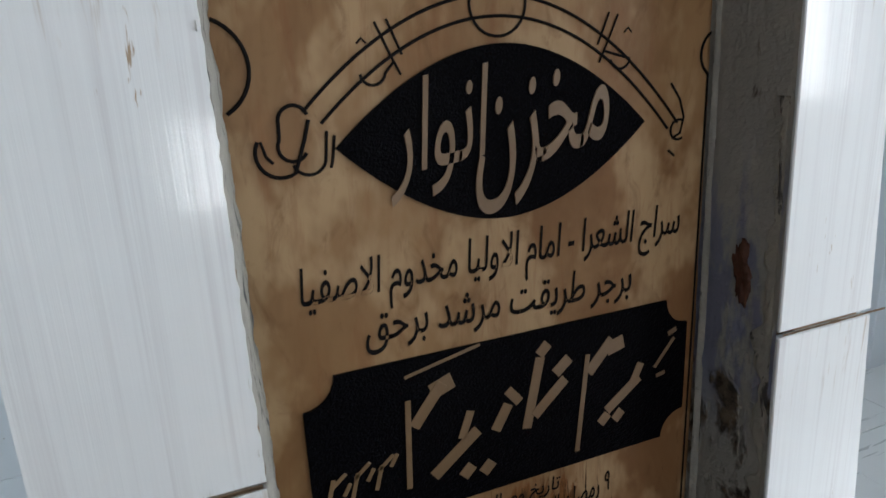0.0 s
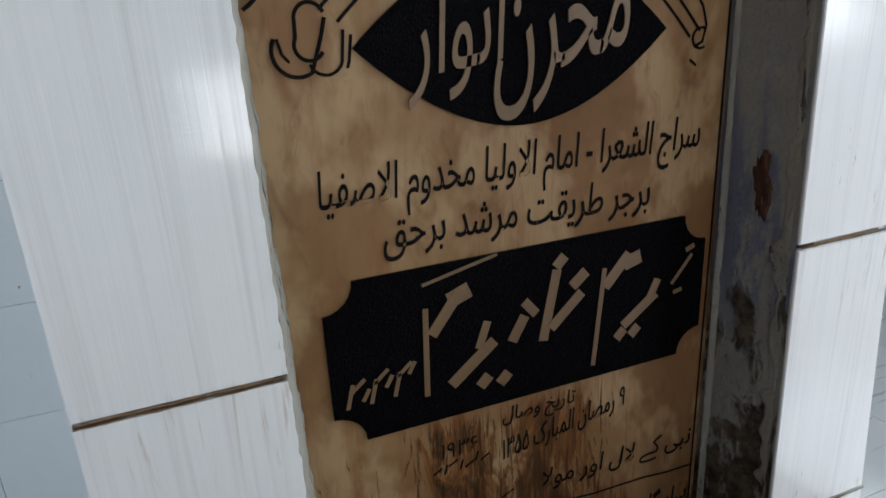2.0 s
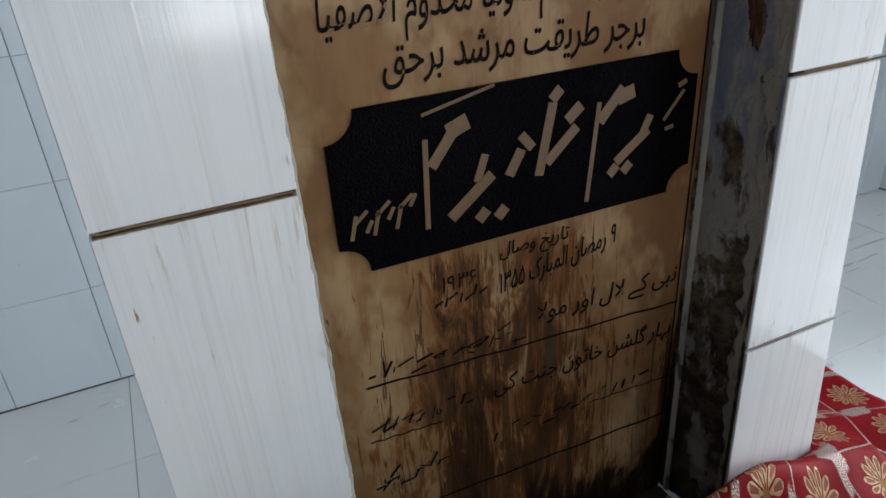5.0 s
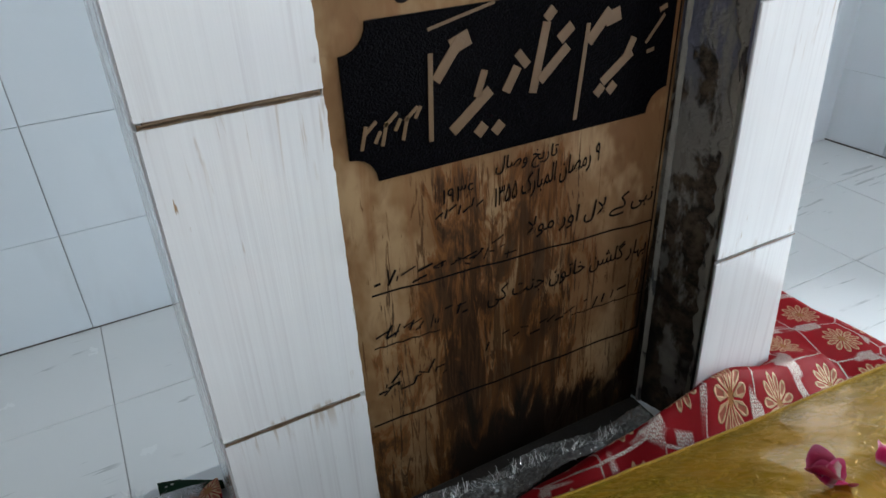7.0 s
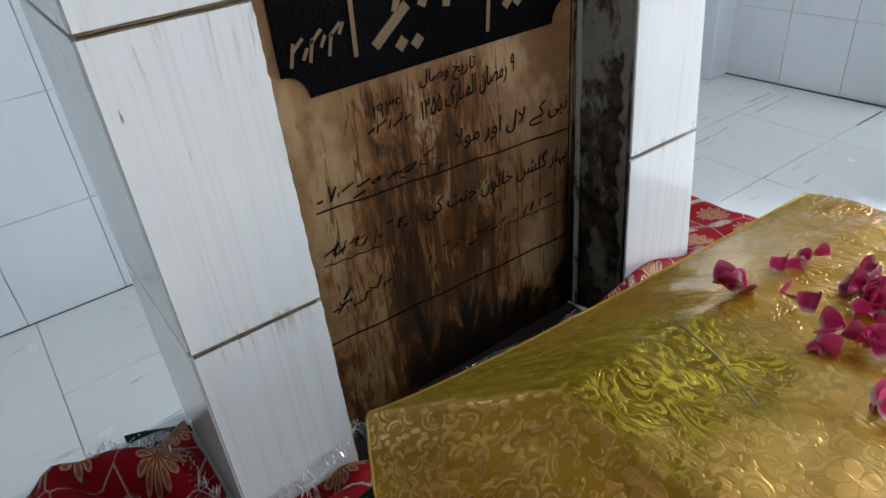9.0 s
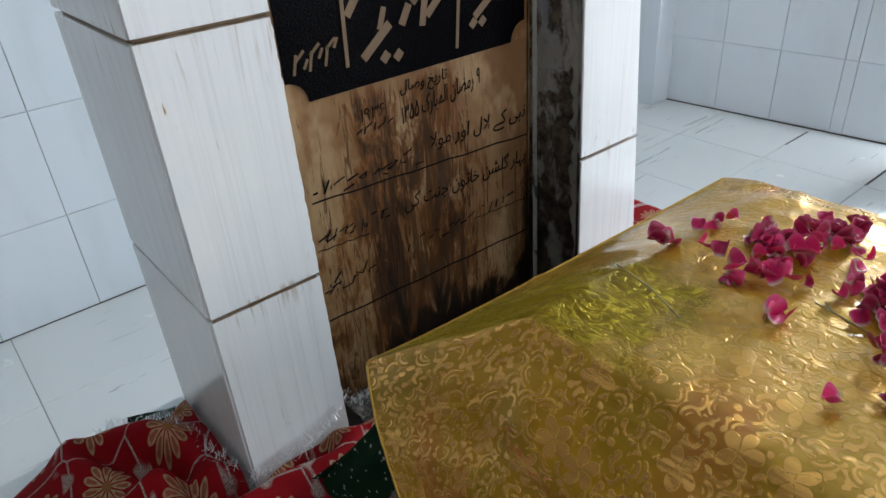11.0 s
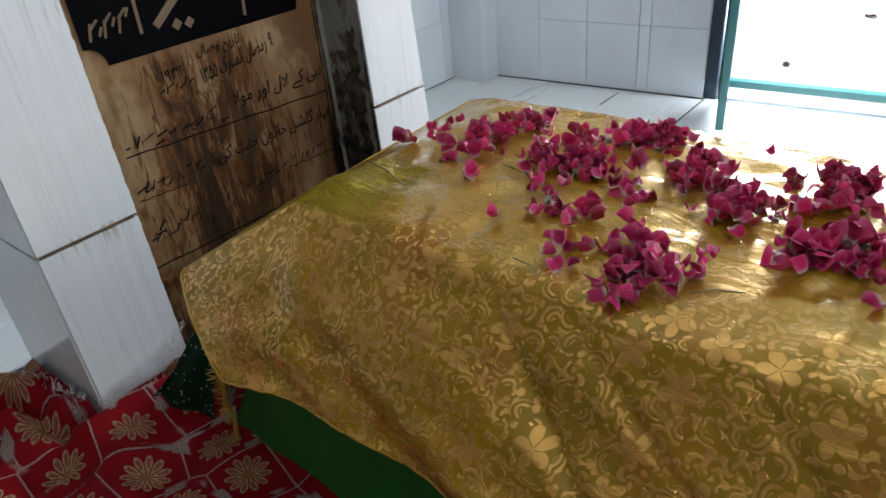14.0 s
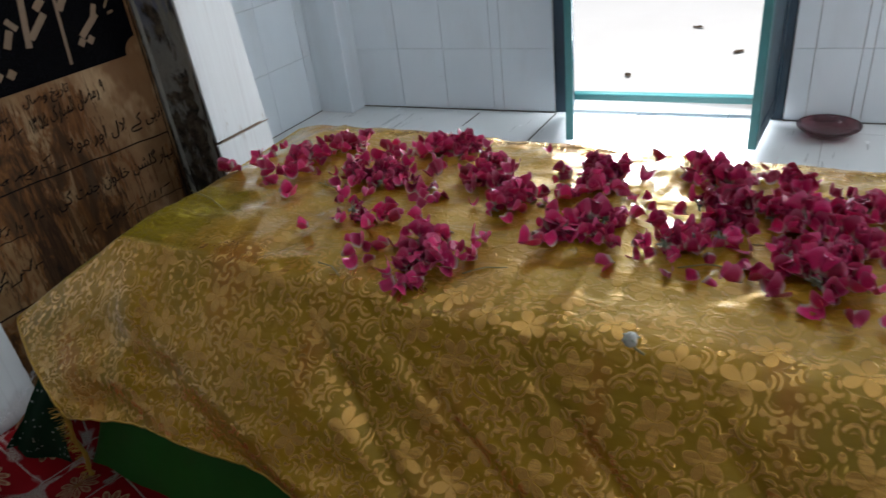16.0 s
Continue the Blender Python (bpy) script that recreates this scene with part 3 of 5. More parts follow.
def build_door_frame():
    frame_thing = empty("door_1", "teal painted double door standing open inwards", "door", EAST, kind="structure")
    part("door_sill", boxed((DOOR_A + 0.06, 0.03, SILL - 0.026), (DOOR_B - 0.05, 0.08, SILL + 0.008), 0.004), TEAL, frame_thing)
    for a in (DOOR_A, DOOR_B - 0.06):
        part("door_post", boxed((a, 0.004, -0.004), (a + 0.06, 0.11, DOOR_TOP - 0.046), 0.004), NAVY, frame_thing)
    part("door_lintel", boxed((DOOR_A, 0.012, DOOR_TOP - 0.045), (DOOR_B, 0.11, DOOR_TOP - 0.002), 0.004), TEAL, frame_thing)
    for hinge, turn, side in ((DOOR_A + 0.09, -76.4, 1), (DOOR_B - 0.05, -97.6, -1)):
        leaf = empty("door_leaf", "", "")
        leaf.parent = frame_thing
        leaf.matrix_basis = Matrix.Translation((hinge, -0.02, 0.055)) @ Matrix.Rotation(radians(turn), 4, "Z")
        # the leaf lies along its own +x, from the hinge to the free edge
        w, h, t = 0.5, DOOR_TOP - 0.12, 0.034
        part("leaf_panel", boxed((0.05, -t * 0.3, 0.06), (w - 0.05, t * 0.3, h - 0.06)), NAVY, leaf)
        for a, b in (((0, 0), (0.062, h)), ((w - 0.062, 0), (w, h))):
            part("stile", boxed((a[0], -t / 2, a[1]), (b[0], t / 2, b[1]), 0.003), TEAL if a[0] > 0 else NAVY, leaf)
        for z in (0.0, h * 0.48, h - 0.07):
            part("rail", boxed((0.062, -t * 0.44, z), (w - 0.062, t * 0.44, z + 0.07), 0.003), NAVY, leaf)
        for z in (0.22, h - 0.3):
            part("hinge", tube(bmesh.new(), [(-0.006, 0, z), (-0.006, 0, z + 0.09)], 0.008), NAVY, leaf)


build_door_frame()


def build_dish():
    dish = empty("dish", "dark red glass dish lying on the floor tiles", "dish", pose(2.99, -1.10, 0.002))
    bm = bmesh.new()
    profile = ((0.0, 0.006), (0.05, 0.006), (0.08, 0.012), (0.104, 0.03), (0.122, 0.045), (0.127, 0.045), (0.126, 0.04), (0.108, 0.024), (0.084, 0.005), (0.05, 0.0), (0.0, 0.0))
    rings = []
    for r, z in profile:
        rings.append([bm.verts.new((r * math.cos(t * math.pi / 20), r * math.sin(t * math.pi / 20), z)) for t in range(40)])
    for one, two in zip(rings, rings[1:]):
        for s in range(40):
            bm.faces.new((one[s], one[(s + 1) % 40], two[(s + 1) % 40], two[s]))
    bmesh.ops.remove_doubles(bm, verts=bm.verts, dist=1e-5)
    part("bowl", bm, RED_GLASS, dish, smooth=True)
    rim = bmesh.new()
    loop = [(0.125 * math.cos(t * math.pi / 24), 0.125 * math.sin(t * math.pi / 24), 0.046) for t in range(49)]
    tube(rim, loop, 0.0028, 5)
    part("rim", rim, RED_GLASS, dish, "thin dark rim", smooth=True)


build_dish()


def build_yard():
    """Dry leaves on the paving outside the door, and a far yard wall."""
    for x, y, turn, size in ((3.75, -0.02, 20, 0.08), (4.3, -0.55, -30, 0.1), (3.42, -0.38, 5, 0.08), (4.9, -0.2, 60, 0.09)):
        def at(u, v):
            w = math.sin(math.pi * u) * 0.45 + 0.03
            return ((u - 0.5) * size, (v - 0.5) * w * size, 0.012 * math.sin(u * 5) * math.sin(v * 3.1) + 0.006)
        leaf = grid(8, 4, at)
        bmesh.ops.solidify(leaf, geom=leaf.faces, thickness=0.0012)
        tagged(part("dry_leaf", leaf, DRY_LEAF, smooth=True, place=pose(x, y, -0.008, 0, 0, turn)), "curled dry brown leaf on sunlit paving", "leaf", "leaves on the paving")
    tagged(part("yard_wall", boxed((-14, -9.3, -0.2), (14, -9.0, 2.6), 0.02), YARD_WALL), "plain plastered wall across the yard", "wall", kind="structure")


build_yard()

# ---- the grave marker ----
LEFT, INNER_L, INNER_R, RIGHT, DEEP, TOP = 0.0, 0.152, 0.66, 0.82, 0.285, 1.95
SLAB_Y, SLAB_L, SLAB_R, SLAB_LOW = 0.093, 0.162, 0.642, 0.40
COURSES = (0.454, 0.784, 1.114, 1.464, 1.796)
BASE = 0.36

marker = empty("grave_marker", "tiled grave marker with a recessed inscribed marble slab", "gravestone")


def lean(z):
    """The inner edges of the niche lean a little to the right going down."""
    return (1.114 - z) * 0.026


RIGHT_SHIFT = {1.114: 0.008, 0.784: -0.009}


def outer(z):
    """The marker's right flank leans out towards its foot."""
    return (0.82 - z) * 0.08


def build_marker_core():
    bm = bmesh.new()
    box(bm, (LEFT + 0.008, 0.008, BASE), (INNER_L - 0.016, DEEP - 0.008, TOP))
    box(bm, (RIGHT - 0.13, 0.008, BASE), (RIGHT - 0.1, DEEP - 0.008, TOP))
    box(bm, (RIGHT - 0.1, 0.008, BASE), (RIGHT - 0.012, DEEP - 0.008, TOP))
    for v in bm.verts:
        if v.co.x > RIGHT - 0.05:
            v.co.x += outer(v.co.z)
    box(bm, (INNER_L - 0.016, SLAB_Y + 0.03, BASE), (RIGHT - 0.09, DEEP - 0.008, TOP))
    box(bm, (LEFT + 0.008, 0.008, 1.80), (RIGHT - 0.008, DEEP - 0.008, TOP - 0.001))
    part("core", bm, GROUT, marker)
    # right-hand reveal of the niche, rough old cement
    def at(u, v):
        z = lerp(BASE + 0.02, 1.80, v)
        x0, x1 = SLAB_R - 0.004 + lean(z) * 0.4, INNER_R - 0.002 + lean(z)
        rough = wobble(u * 2, z * 1.0, 3, 9) * 0.002 + wobble(u * 9, z * 4.0, 7, 9) * 0.0012
        return (lerp(x0, x1, u) + rough - 0.003 * math.sin(u * math.pi), lerp(SLAB_Y + 0.012, 0.0015, u), z)
    bm = grid(14, 160, at)
    bmesh.ops.solidify(bm, geom=bm.faces, thickness=-0.03)
    part("cement_reveal", bm, CEMENT, marker, "grey cement reveal with peeling blue and white paint", smooth=True)
    # strip of pale render beside the slab
    def strip(u, v):
        z = lerp(BASE, 1.8, v)
        x = SLAB_R - 0.006 + lean(z) * 0.4
        return (x + u * (0.019 + 0.004 * wobble(0, z * 9, 1)), SLAB_Y - 0.014 * math.sin(math.pi * min(1.0, u + 0.2)) + 0.001 * wobble(u, z * 40, 2), z)
    bm = grid(4, 120, strip)
    bmesh.ops.solidify(bm, geom=bm.faces, thickness=-0.006)
    part("render_strip", bm, MORTAR, marker)
    # mortar bead down the left side of the slab
    def bead(u, v):
        z = lerp(BASE, 1.8, v)
        x0, x1 = INNER_L - 0.004 + lean(z) * 0.35, SLAB_L + 0.004 + lean(z) * 0.5
        lump = 0.006 * wobble(1, z * 22, 2) + 0.005 * wobble(u * 3, z * 60, 5) + 0.002 * wobble(u * 9, z * 190, 5)
        return (lerp(x0, x1, u) + lump * 0.6, lerp(0.002, SLAB_Y - 0.001, u ** 1.4) + lump * (1 - u), z)
    bm = grid(6, 240, bead)
    bmesh.ops.solidify(bm, geom=bm.faces, thickness=-0.012)
    part("mortar_bead", bm, MORTAR, marker, "rough grey mortar bead", smooth=True)
    bm = bmesh.new()
    box(bm, (SLAB_L - 0.03, SLAB_Y - 0.002, BASE), (SLAB_R + 0.02, SLAB_Y + 0.035, SLAB_LOW + 0.001))
    part("bed_joint", bm, MORTAR, marker)
    # broken edge of white render left standing along the front of the reveal
    def crust(u, v):
        z = lerp(0.52, 1.36, v)
        wide = 0.003 + (0.009 + 0.015 * min(1.0, max(0.0, (z - 0.6) / 0.15))) * max(0.0, 0.35 + wobble(1, z * 14, 3) + 0.5 * wobble(5, z * 47, 3))
        back = (1 - u) * wide
        x = lerp(INNER_R - 0.002 + lean(z), SLAB_R - 0.004 + lean(z) * 0.4, back / SLAB_Y)
        return (x - 0.004 - 0.001 * wobble(u, z * 90, 6), 0.003 + back, z)
    bm = grid(4, 400, crust)
    bmesh.ops.solidify(bm, geom=bm.faces, thickness=-0.004)
    part("render_crust", bm, MORTAR, marker, "broken pale render along the niche edge")
    hole = bmesh.new()
    bmesh.ops.create_icosphere(hole, subdivisions=4, radius=0.0125)
    for v in hole.verts:
        n = 1 + 0.9 * wobble(v.co.x * 0.4, v.co.y, v.co.z * 0.7, 150) + 0.5 * wobble(v.co.x, v.co.y, v.co.z, 420)
        v.co = Vector((v.co.x * 0.32 * n, v.co.y * 1.05 * n, v.co.z * 2.2 * n))
    part("rust_patch", hole, RUST, marker, "dark rusty patch on the cement", smooth=True, place=pose(0.6455, 0.040, 1.184, 0, 0, -12))


def build_marker_tiles():
    rows = list(zip((0.36,) + COURSES, COURSES + (TOP,)))
    for z0, z1 in rows:
        gap = 0.003
        # left front strip: its inner edge is broken and chipped
        bm = bmesh.new()
        steps = 46
        for n in range(steps):
            a, b = lerp(z0 + gap, z1 - gap, n / steps), lerp(z0 + gap, z1 - gap, (n + 1) / steps)
            e0, e1 = (INNER_L + lean(z) * 0.3 - 0.003 + 0.0016 * wobble(0, z * 70, 1) + 0.0012 * wobble(3, z * 210, 1) for z in (a, b))
            front = [bm.verts.new(p) for p in ((LEFT + 0.002, 0.0, a), (e0, 0.0, a), (e1, 0.0, b), (LEFT + 0.002, 0.0, b))]
            back = [bm.verts.new((v.co.x, 0.009, v.co.z)) for v in front]
            bm.faces.new(front)
            bm.faces.new(back[::-1])
            for s in ((1, 2), (3, 0)) + (((0, 1),) if n == 0 else ()) + (((2, 3),) if n == steps - 1 else ()):
                bm.faces.new((front[s[0]], back[s[0]], back[s[1]], front[s[1]]))
        bmesh.ops.remove_doubles(bm, verts=bm.verts, dist=1e-6)
        part("front_tile", bm, PILLAR_TILE, marker)
        # right front strip
        up, low = z1 + RIGHT_SHIFT.get(z1, 0.0) - gap, z0 + RIGHT_SHIFT.get(z0, 0.0) + gap
        bm = boxed((INNER_R, 0.0, low), (RIGHT, 0.009, up), 0.0014)
        for v in bm.verts:
            v.co.x += lean(v.co.z) + 0.001 if v.co.x < 0.74 else outer(v.co.z)
        part("front_tile", bm, PILLAR_TILE, marker)
        # sides
        side = boxed((LEFT, 0.0095, z0 + gap - 0.002), (LEFT + 0.009, DEEP, z1 - gap - 0.002), 0.0014)
        part("side_tile", side, PILLAR_TILE, marker)
        side = boxed((RIGHT - 0.009, 0.0095, z0 + gap), (RIGHT, DEEP, z1 - gap), 0.0014)
        for v in side.verts:
            v.co.x += outer(v.co.z) - 0.001
        part("side_tile", side, PILLAR_TILE, marker)
        back = boxed((LEFT + 0.01, DEEP - 0.009, z0 + gap), (RIGHT - 0.01, DEEP, z1 - gap), 0.0014)
        part("back_tile", back, PILLAR_TILE, marker)
    head = boxed((INNER_L + 0.001, 0.0, 1.80), (INNER_R - 0.012, 0.009, TOP), 0.0014)
    part("front_tile", head, PILLAR_TILE, marker)


def build_joints():
    """Uneven brown grout smeared proud of the joints between the front tiles."""
    for z in COURSES[:4]:
        for x0, x1, shift in ((LEFT + 0.003, INNER_L - 0.006, 0.0), (INNER_R + 0.004, RIGHT - 0.003, RIGHT_SHIFT.get(z, 0.0))):
            slim = 1.0 if shift == 0.0 else 0.55
            def at(u, v):
                x = lerp(x0, x1, u) + (lean(z) if shift else 0.0)
                half = (0.0021 + 0.0016 * wobble(x * 60, z, 1) + 0.001 * wobble(x * 190, z, 4)) * slim
                return (x, -0.0005 - 0.0004 * math.sin(v * math.pi), z + shift + (v - 0.5) * 2 * half + 0.0006 * wobble(x * 40, z, 9))
            bm = grid(60, 3, at)
            bmesh.ops.solidify(bm, geom=bm.faces, thickness=-0.002)
            part("grout_line", bm, GROUT, marker)


build_marker_core()
build_marker_tiles()
build_joints()

slab = part("marble_slab", boxed((SLAB_L - 0.012, SLAB_Y, SLAB_LOW), (SLAB_R, SLAB_Y + 0.028, 1.80), 0.002), MARBLE, marker, "yellowed marble slab stained brown by rusty runs")

# ---- carving and lettering on the slab ----
FACE = SLAB_Y - 0.0006


def outline_panel(points, name, label, depth=0.0022):
    """A flat panel on the slab's face, its outline given in the slab's own x and z."""
    bm = bmesh.new()
    front = [bm.verts.new((x, FACE - depth, z)) for x, z in points]
    back = [bm.verts.new((x, FACE + 0.0005, z)) for x, z in points]
    bm.faces.new(front)
    for n in range(len(points)):
        m = (n + 1) % len(points)
        bm.faces.new((front[n], back[n], back[m], front[m]))
    return part(name, bm, BLACK_FILL, slab, label)


def eye_outline(x0, z0, x1, z1, up, down, steps=28):
    mid = lambda t, bow: (lerp(x0, x1, t), lerp(z0, z1, t) + bow * (1 - abs(2 * t - 1) ** 1.9))
    return [mid(t / steps, -down) for t in range(steps)] + [mid(1 - t / steps, up) for t in range(steps)]


outline_panel(eye_outline(0.246, 1.341, 0.556, 1.338, 0.078, 0.077), "eye_panel", "pointed oval of black stippled fill")


def band_outline(x0, z0, x1, z1, notch):
    """A rectangle whose four corners are scooped out in quarter circles."""
    out = []
    for cx, cz, start in ((x0, z0, 90), (x1, z0, 180), (x1, z1, 270), (x0, z1, 360)):
        for s in range(7):
            t = radians(start - 90 * s / 6)
            out.append((cx + notch * math.cos(t), cz + notch * math.sin(t)))
    return out


band = outline_panel(band_outline(0.196, 0.977, 0.625, 1.143, 0.03), "name_panel", "black stippled panel with scooped corners")

JOIN = {"ا": 0xFE8D, "ب": 0xFE8F, "ت": 0xFE95, "ث": 0xFE99, "ج": 0xFE9D, "ح": 0xFEA1, "خ": 0xFEA5, "د": 0xFEA9, "ر": 0xFEAD, "ز": 0xFEAF, "س": 0xFEB1, "ش": 0xFEB5, "ص": 0xFEB9, "ض": 0xFEBD, "ط": 0xFEC1, "ع": 0xFEC9, "ف": 0xFED1, "ق": 0xFED5, "ک": 0xFB8E, "گ": 0xFB92, "ل": 0xFEDD, "م": 0xFEE1, "ن": 0xFEE5, "و": 0xFEED, "ه": 0xFEE9, "ی": 0xFBFC, "ے": 0xFBAE, "ڈ": 0xFB88, "ہ": 0xFBA6}
STOP = "ادرزوےڈ"


def joined(text):
    """The joined letter forms of right-to-left words, turned into drawing order."""
    out = []
    n = 0
    while n < len(text):
        c = text[n]
        before = n > 0 and text[n - 1] in JOIN and text[n - 1] not in STOP
        if c == "ل" and text[n + 1 : n + 2] == "ا":
            out.append(chr(0xFEFC if before else 0xFEFB))
            n += 2
            continue
        if c not in JOIN:
            out.append(c)
        else:
            after = c not in STOP and text[n + 1 : n + 2] in JOIN and text[n + 1 : n + 2] != ""
            out.append(chr(JOIN[c] + (3 if before and after else 2 if after else 1 if before else 0)))
        n += 1
    line, number = [], []
    for c in reversed(out):
        if c in "۰۱۲۳۴۵۶۷۸۹":
            number.insert(0, c)
        else:
            line += number + [c]
            number = []
    return "".join(line + number)


def inscription(text, x0, x1, z, height, material, name="inscription", thick=0.0006, weight=0.0, slope=0.0, lift=0.0):
    """A line of lettering that fills the slab from x0 to x1, its foot at z."""
    curve = bpy.data.curves.new("letters", "FONT")
    curve.body, curve.size, curve.offset, curve.shear = joined(text), 1.0, weight, 0.16
    curve.extrude = 0.5
    holder = new("letters", curve)
    bpy.context.view_layer.update()
    graph = bpy.context.evaluated_depsgraph_get()
    me = bpy.data.meshes.new_from_object(holder.evaluated_get(graph), depsgraph=graph)
    bpy.data.objects.remove(holder)
    xs = [v.co.x for v in me.vertices]
    ys = [v.co.y for v in me.vertices]
    wide, low, tall = max(xs) - min(xs), min(ys), max(ys) - min(ys)
    for v in me.vertices:
        t = (v.co.x - min(xs)) / wide
        v.co = Vector((lerp(x0, x1, t), FACE - lift - thick * 0.5 - v.co.z * thick, z + (v.co.y - low) / tall * height + slope * (t - 0.5)))
    me.materials.clear()
    me.materials.append(material)
    return part(name, me, None, slab)


inscription("انوار", 0.290, 0.385, 1.293, 0.103, LETTER_STONE, weight=0.003, slope=0.012, lift=0.0022, thick=0.0012)
inscription("مخزن", 0.370, 0.512, 1.280, 0.110, LETTER_STONE, weight=0.004, slope=0.030, lift=0.0026, thick=0.0014)
inscription("سراج الشعرا - امام الاولیا مخدوم الاصفیا", 0.205, 0.608, 1.196, 0.052, INK, weight=0.004, slope=0.006)
inscription("برجر طریقت مرشد برحق", 0.258, 0.548, 1.152, 0.046, INK, weight=0.004, slope=-0.004)
inscription("تاریخ وصال", 0.372, 0.462, 0.942, 0.026, INK)
inscription("۹ رمضان المبارک ۱۳۵۵", 0.372, 0.527, 0.908, 0.034, INK, slope=0.024)
inscription("۱۹۳۶", 0.302, 0.342, 0.927, 0.018, INK)
inscription("نبی کے لال اور مولا", 0.42, 0.628, 0.838, 0.034, INK, slope=-0.006)
inscription("بہار گلشن خاتون جنت کی", 0.36, 0.628, 0.755, 0.036, INK, slope=-0.002)


def bar(x, z, length, width, turn, material, lift=0.0, thick=0.0012, name="letter_bar"):
    lift += 0.00025 * (int(x * 1000) % 4)
    thick = 0.0007 if material is LETTER_STONE else 0.0006
    bm = boxed((-length / 2, -thick, -width / 2), (length / 2, 0.0, width / 2), 0.0003)
    return part(name, bm, material, slab, place=pose(x, FACE - lift, z, 0, -turn, 0))


# the name on the black panel stands as plain bars of its size
for x, z, length, width, turn in ((0.291, 1.055, 0.094, 0.0058, 88), (0.313, 1.092, 0.050, 0.012, 52), (0.328, 1.108, 0.024, 0.017, 20), (0.340, 1.032, 0.062, 0.013, 38), (0.352, 1.060, 0.030, 0.009, 70),
                                  (0.391, 1.058, 0.030, 0.012, 60), (0.405, 1.078, 0.022, 0.010, -50), (0.428, 1.075, 0.078, 0.011, 78), (0.447, 1.066, 0.050, 0.012, 42), (0.462, 1.098, 0.022, 0.013, 40)):
    bar(x, z, length, width, turn, LETTER_STONE, 0.0022)
for x, z, length, width, turn in ((0.487, 1.048, 0.112, 0.0058, 84), (0.509, 1.098, 0.044, 0.013, 48), (0.528, 1.106, 0.022, 0.016, 15), (0.540, 1.046, 0.052, 0.012, 36), (0.557, 1.066, 0.026, 0.010, 65),
                                  (0.374, 1.006, 0.015, 0.013, 45), (0.352, 1.008, 0.015, 0.013, 45), (0.440, 1.121, 0.015, 0.012, 45), (0.516, 1.022, 0.014, 0.012, 45), (0.534, 1.022, 0.014, 0.012, 45),
                                  (0.33, 1.134, 0.08, 0.0035, 12), (0.594, 1.083, 0.040, 0.0045, 50), (0.604, 1.106, 0.012, 0.006, 20), (0.590, 1.058, 0.012, 0.005, 10)):
    bar(x, z, length, width, turn, LETTER_STONE, 0.0022)
for n in range(9):
    bar(0.213 + n * 0.0078, 1.028 + 0.008 * math.sin(n * 1.9) + 0.0015 * n, 0.026 - 0.006 * (n % 3), 0.0042, (75, 40, 60)[n % 3], LETTER_STONE, 0.0022)
# lettering too worn to read stands as short worn bars
worn = random.Random(9)
for x0, x1, z, drop, count in ((0.212, 0.415, 0.853, -0.010, 24), (0.212, 0.352, 0.770, 0.004, 16), (0.205, 0.30, 0.692, 0.0, 14), (0.36, 0.60, 0.700, 0.006, 14)):
    x = x0
    for n in range(count):
        t = (x - x0) / (x1 - x0)
        bar(x, z + drop * t + worn.gauss(0, 0.006), worn.uniform(0.006, 0.022), worn.uniform(0.0016, 0.0034), worn.choice((8, 15, 40, 65, 82, -20)) + worn.uniform(-8, 8), INK)
        x += (x1 - x0) / count * worn.choice((0.5, 0.8, 1.0, 1.7))
        if x > x1:
            break
for n in range(7):
    bar(0.350 - n * 0.009, 0.916 + 0.004 * math.sin(n * 2), 0.012, 0.0024, (30, 75)[n % 2], INK)


def stroke(points, radius, name="carved_line"):
    """A thin painted groove drawn through points in the slab's x and z."""
    return part(name, tube(bmesh.new(), [(x, FACE - 0.0004, z) for x, z in points], radius, 6, 0.5), INK, slab)


def arc(x0, z0, x1, z1, bow, steps=40):
    return [(lerp(x0, x1, t / steps), lerp(z0, z1, t / steps) + bow * (1 - (2 * t / steps - 1) ** 2)) for t in range(steps + 1)]


def ring(cx, cz, r, a=0, b=360, steps=30):
    return [(cx + r * math.cos(radians(lerp(a, b, s / steps))), cz + r * math.sin(radians(lerp(a, b, s / steps)))) for s in range(steps + 1)]


stroke(arc(0.222, 1.372, 0.598, 1.333, 0.104), 0.0014)
stroke(arc(0.236, 1.362, 0.586, 1.328, 0.094), 0.0014)
stroke(ring(0.397, 1.450, 0.027), 0.0013)
stroke(ring(0.147, 1.408, 0.038, 68, -62, 16), 0.0016)
stroke(ring(0.648, 1.398, 0.024, 118, 236, 16), 0.0016)
# curls at the ends of the bow
stroke(ring(0.214, 1.366, 0.012, 20, 190, 12) + ring(0.212, 1.346, 0.012, 150, 330, 10), 0.0015)
stroke(ring(0.202, 1.342, 0.020, 150, 300, 12) + [(0.222, 1.352), (0.226, 1.366)], 0.0016)
stroke(ring(0.224, 1.336, 0.014, 200, 340, 10) + [(0.240, 1.356)], 0.0013)
stroke([(0.246, 1.352), (0.243, 1.332), (0.241, 1.326)], 0.0013)
stroke([(0.187, 1.352), (0.190, 1.340), (0.195, 1.334)], 0.0012)
stroke([(0.588, 1.372), (0.600, 1.356), (0.606, 1.338), (0.602, 1.322), (0.592, 1.318)], 0.0013)
stroke(ring(0.600, 1.326, 0.010, 60, 300, 12), 0.0013)
stroke([(0.588, 1.306), (0.596, 1.300)], 0.0012)
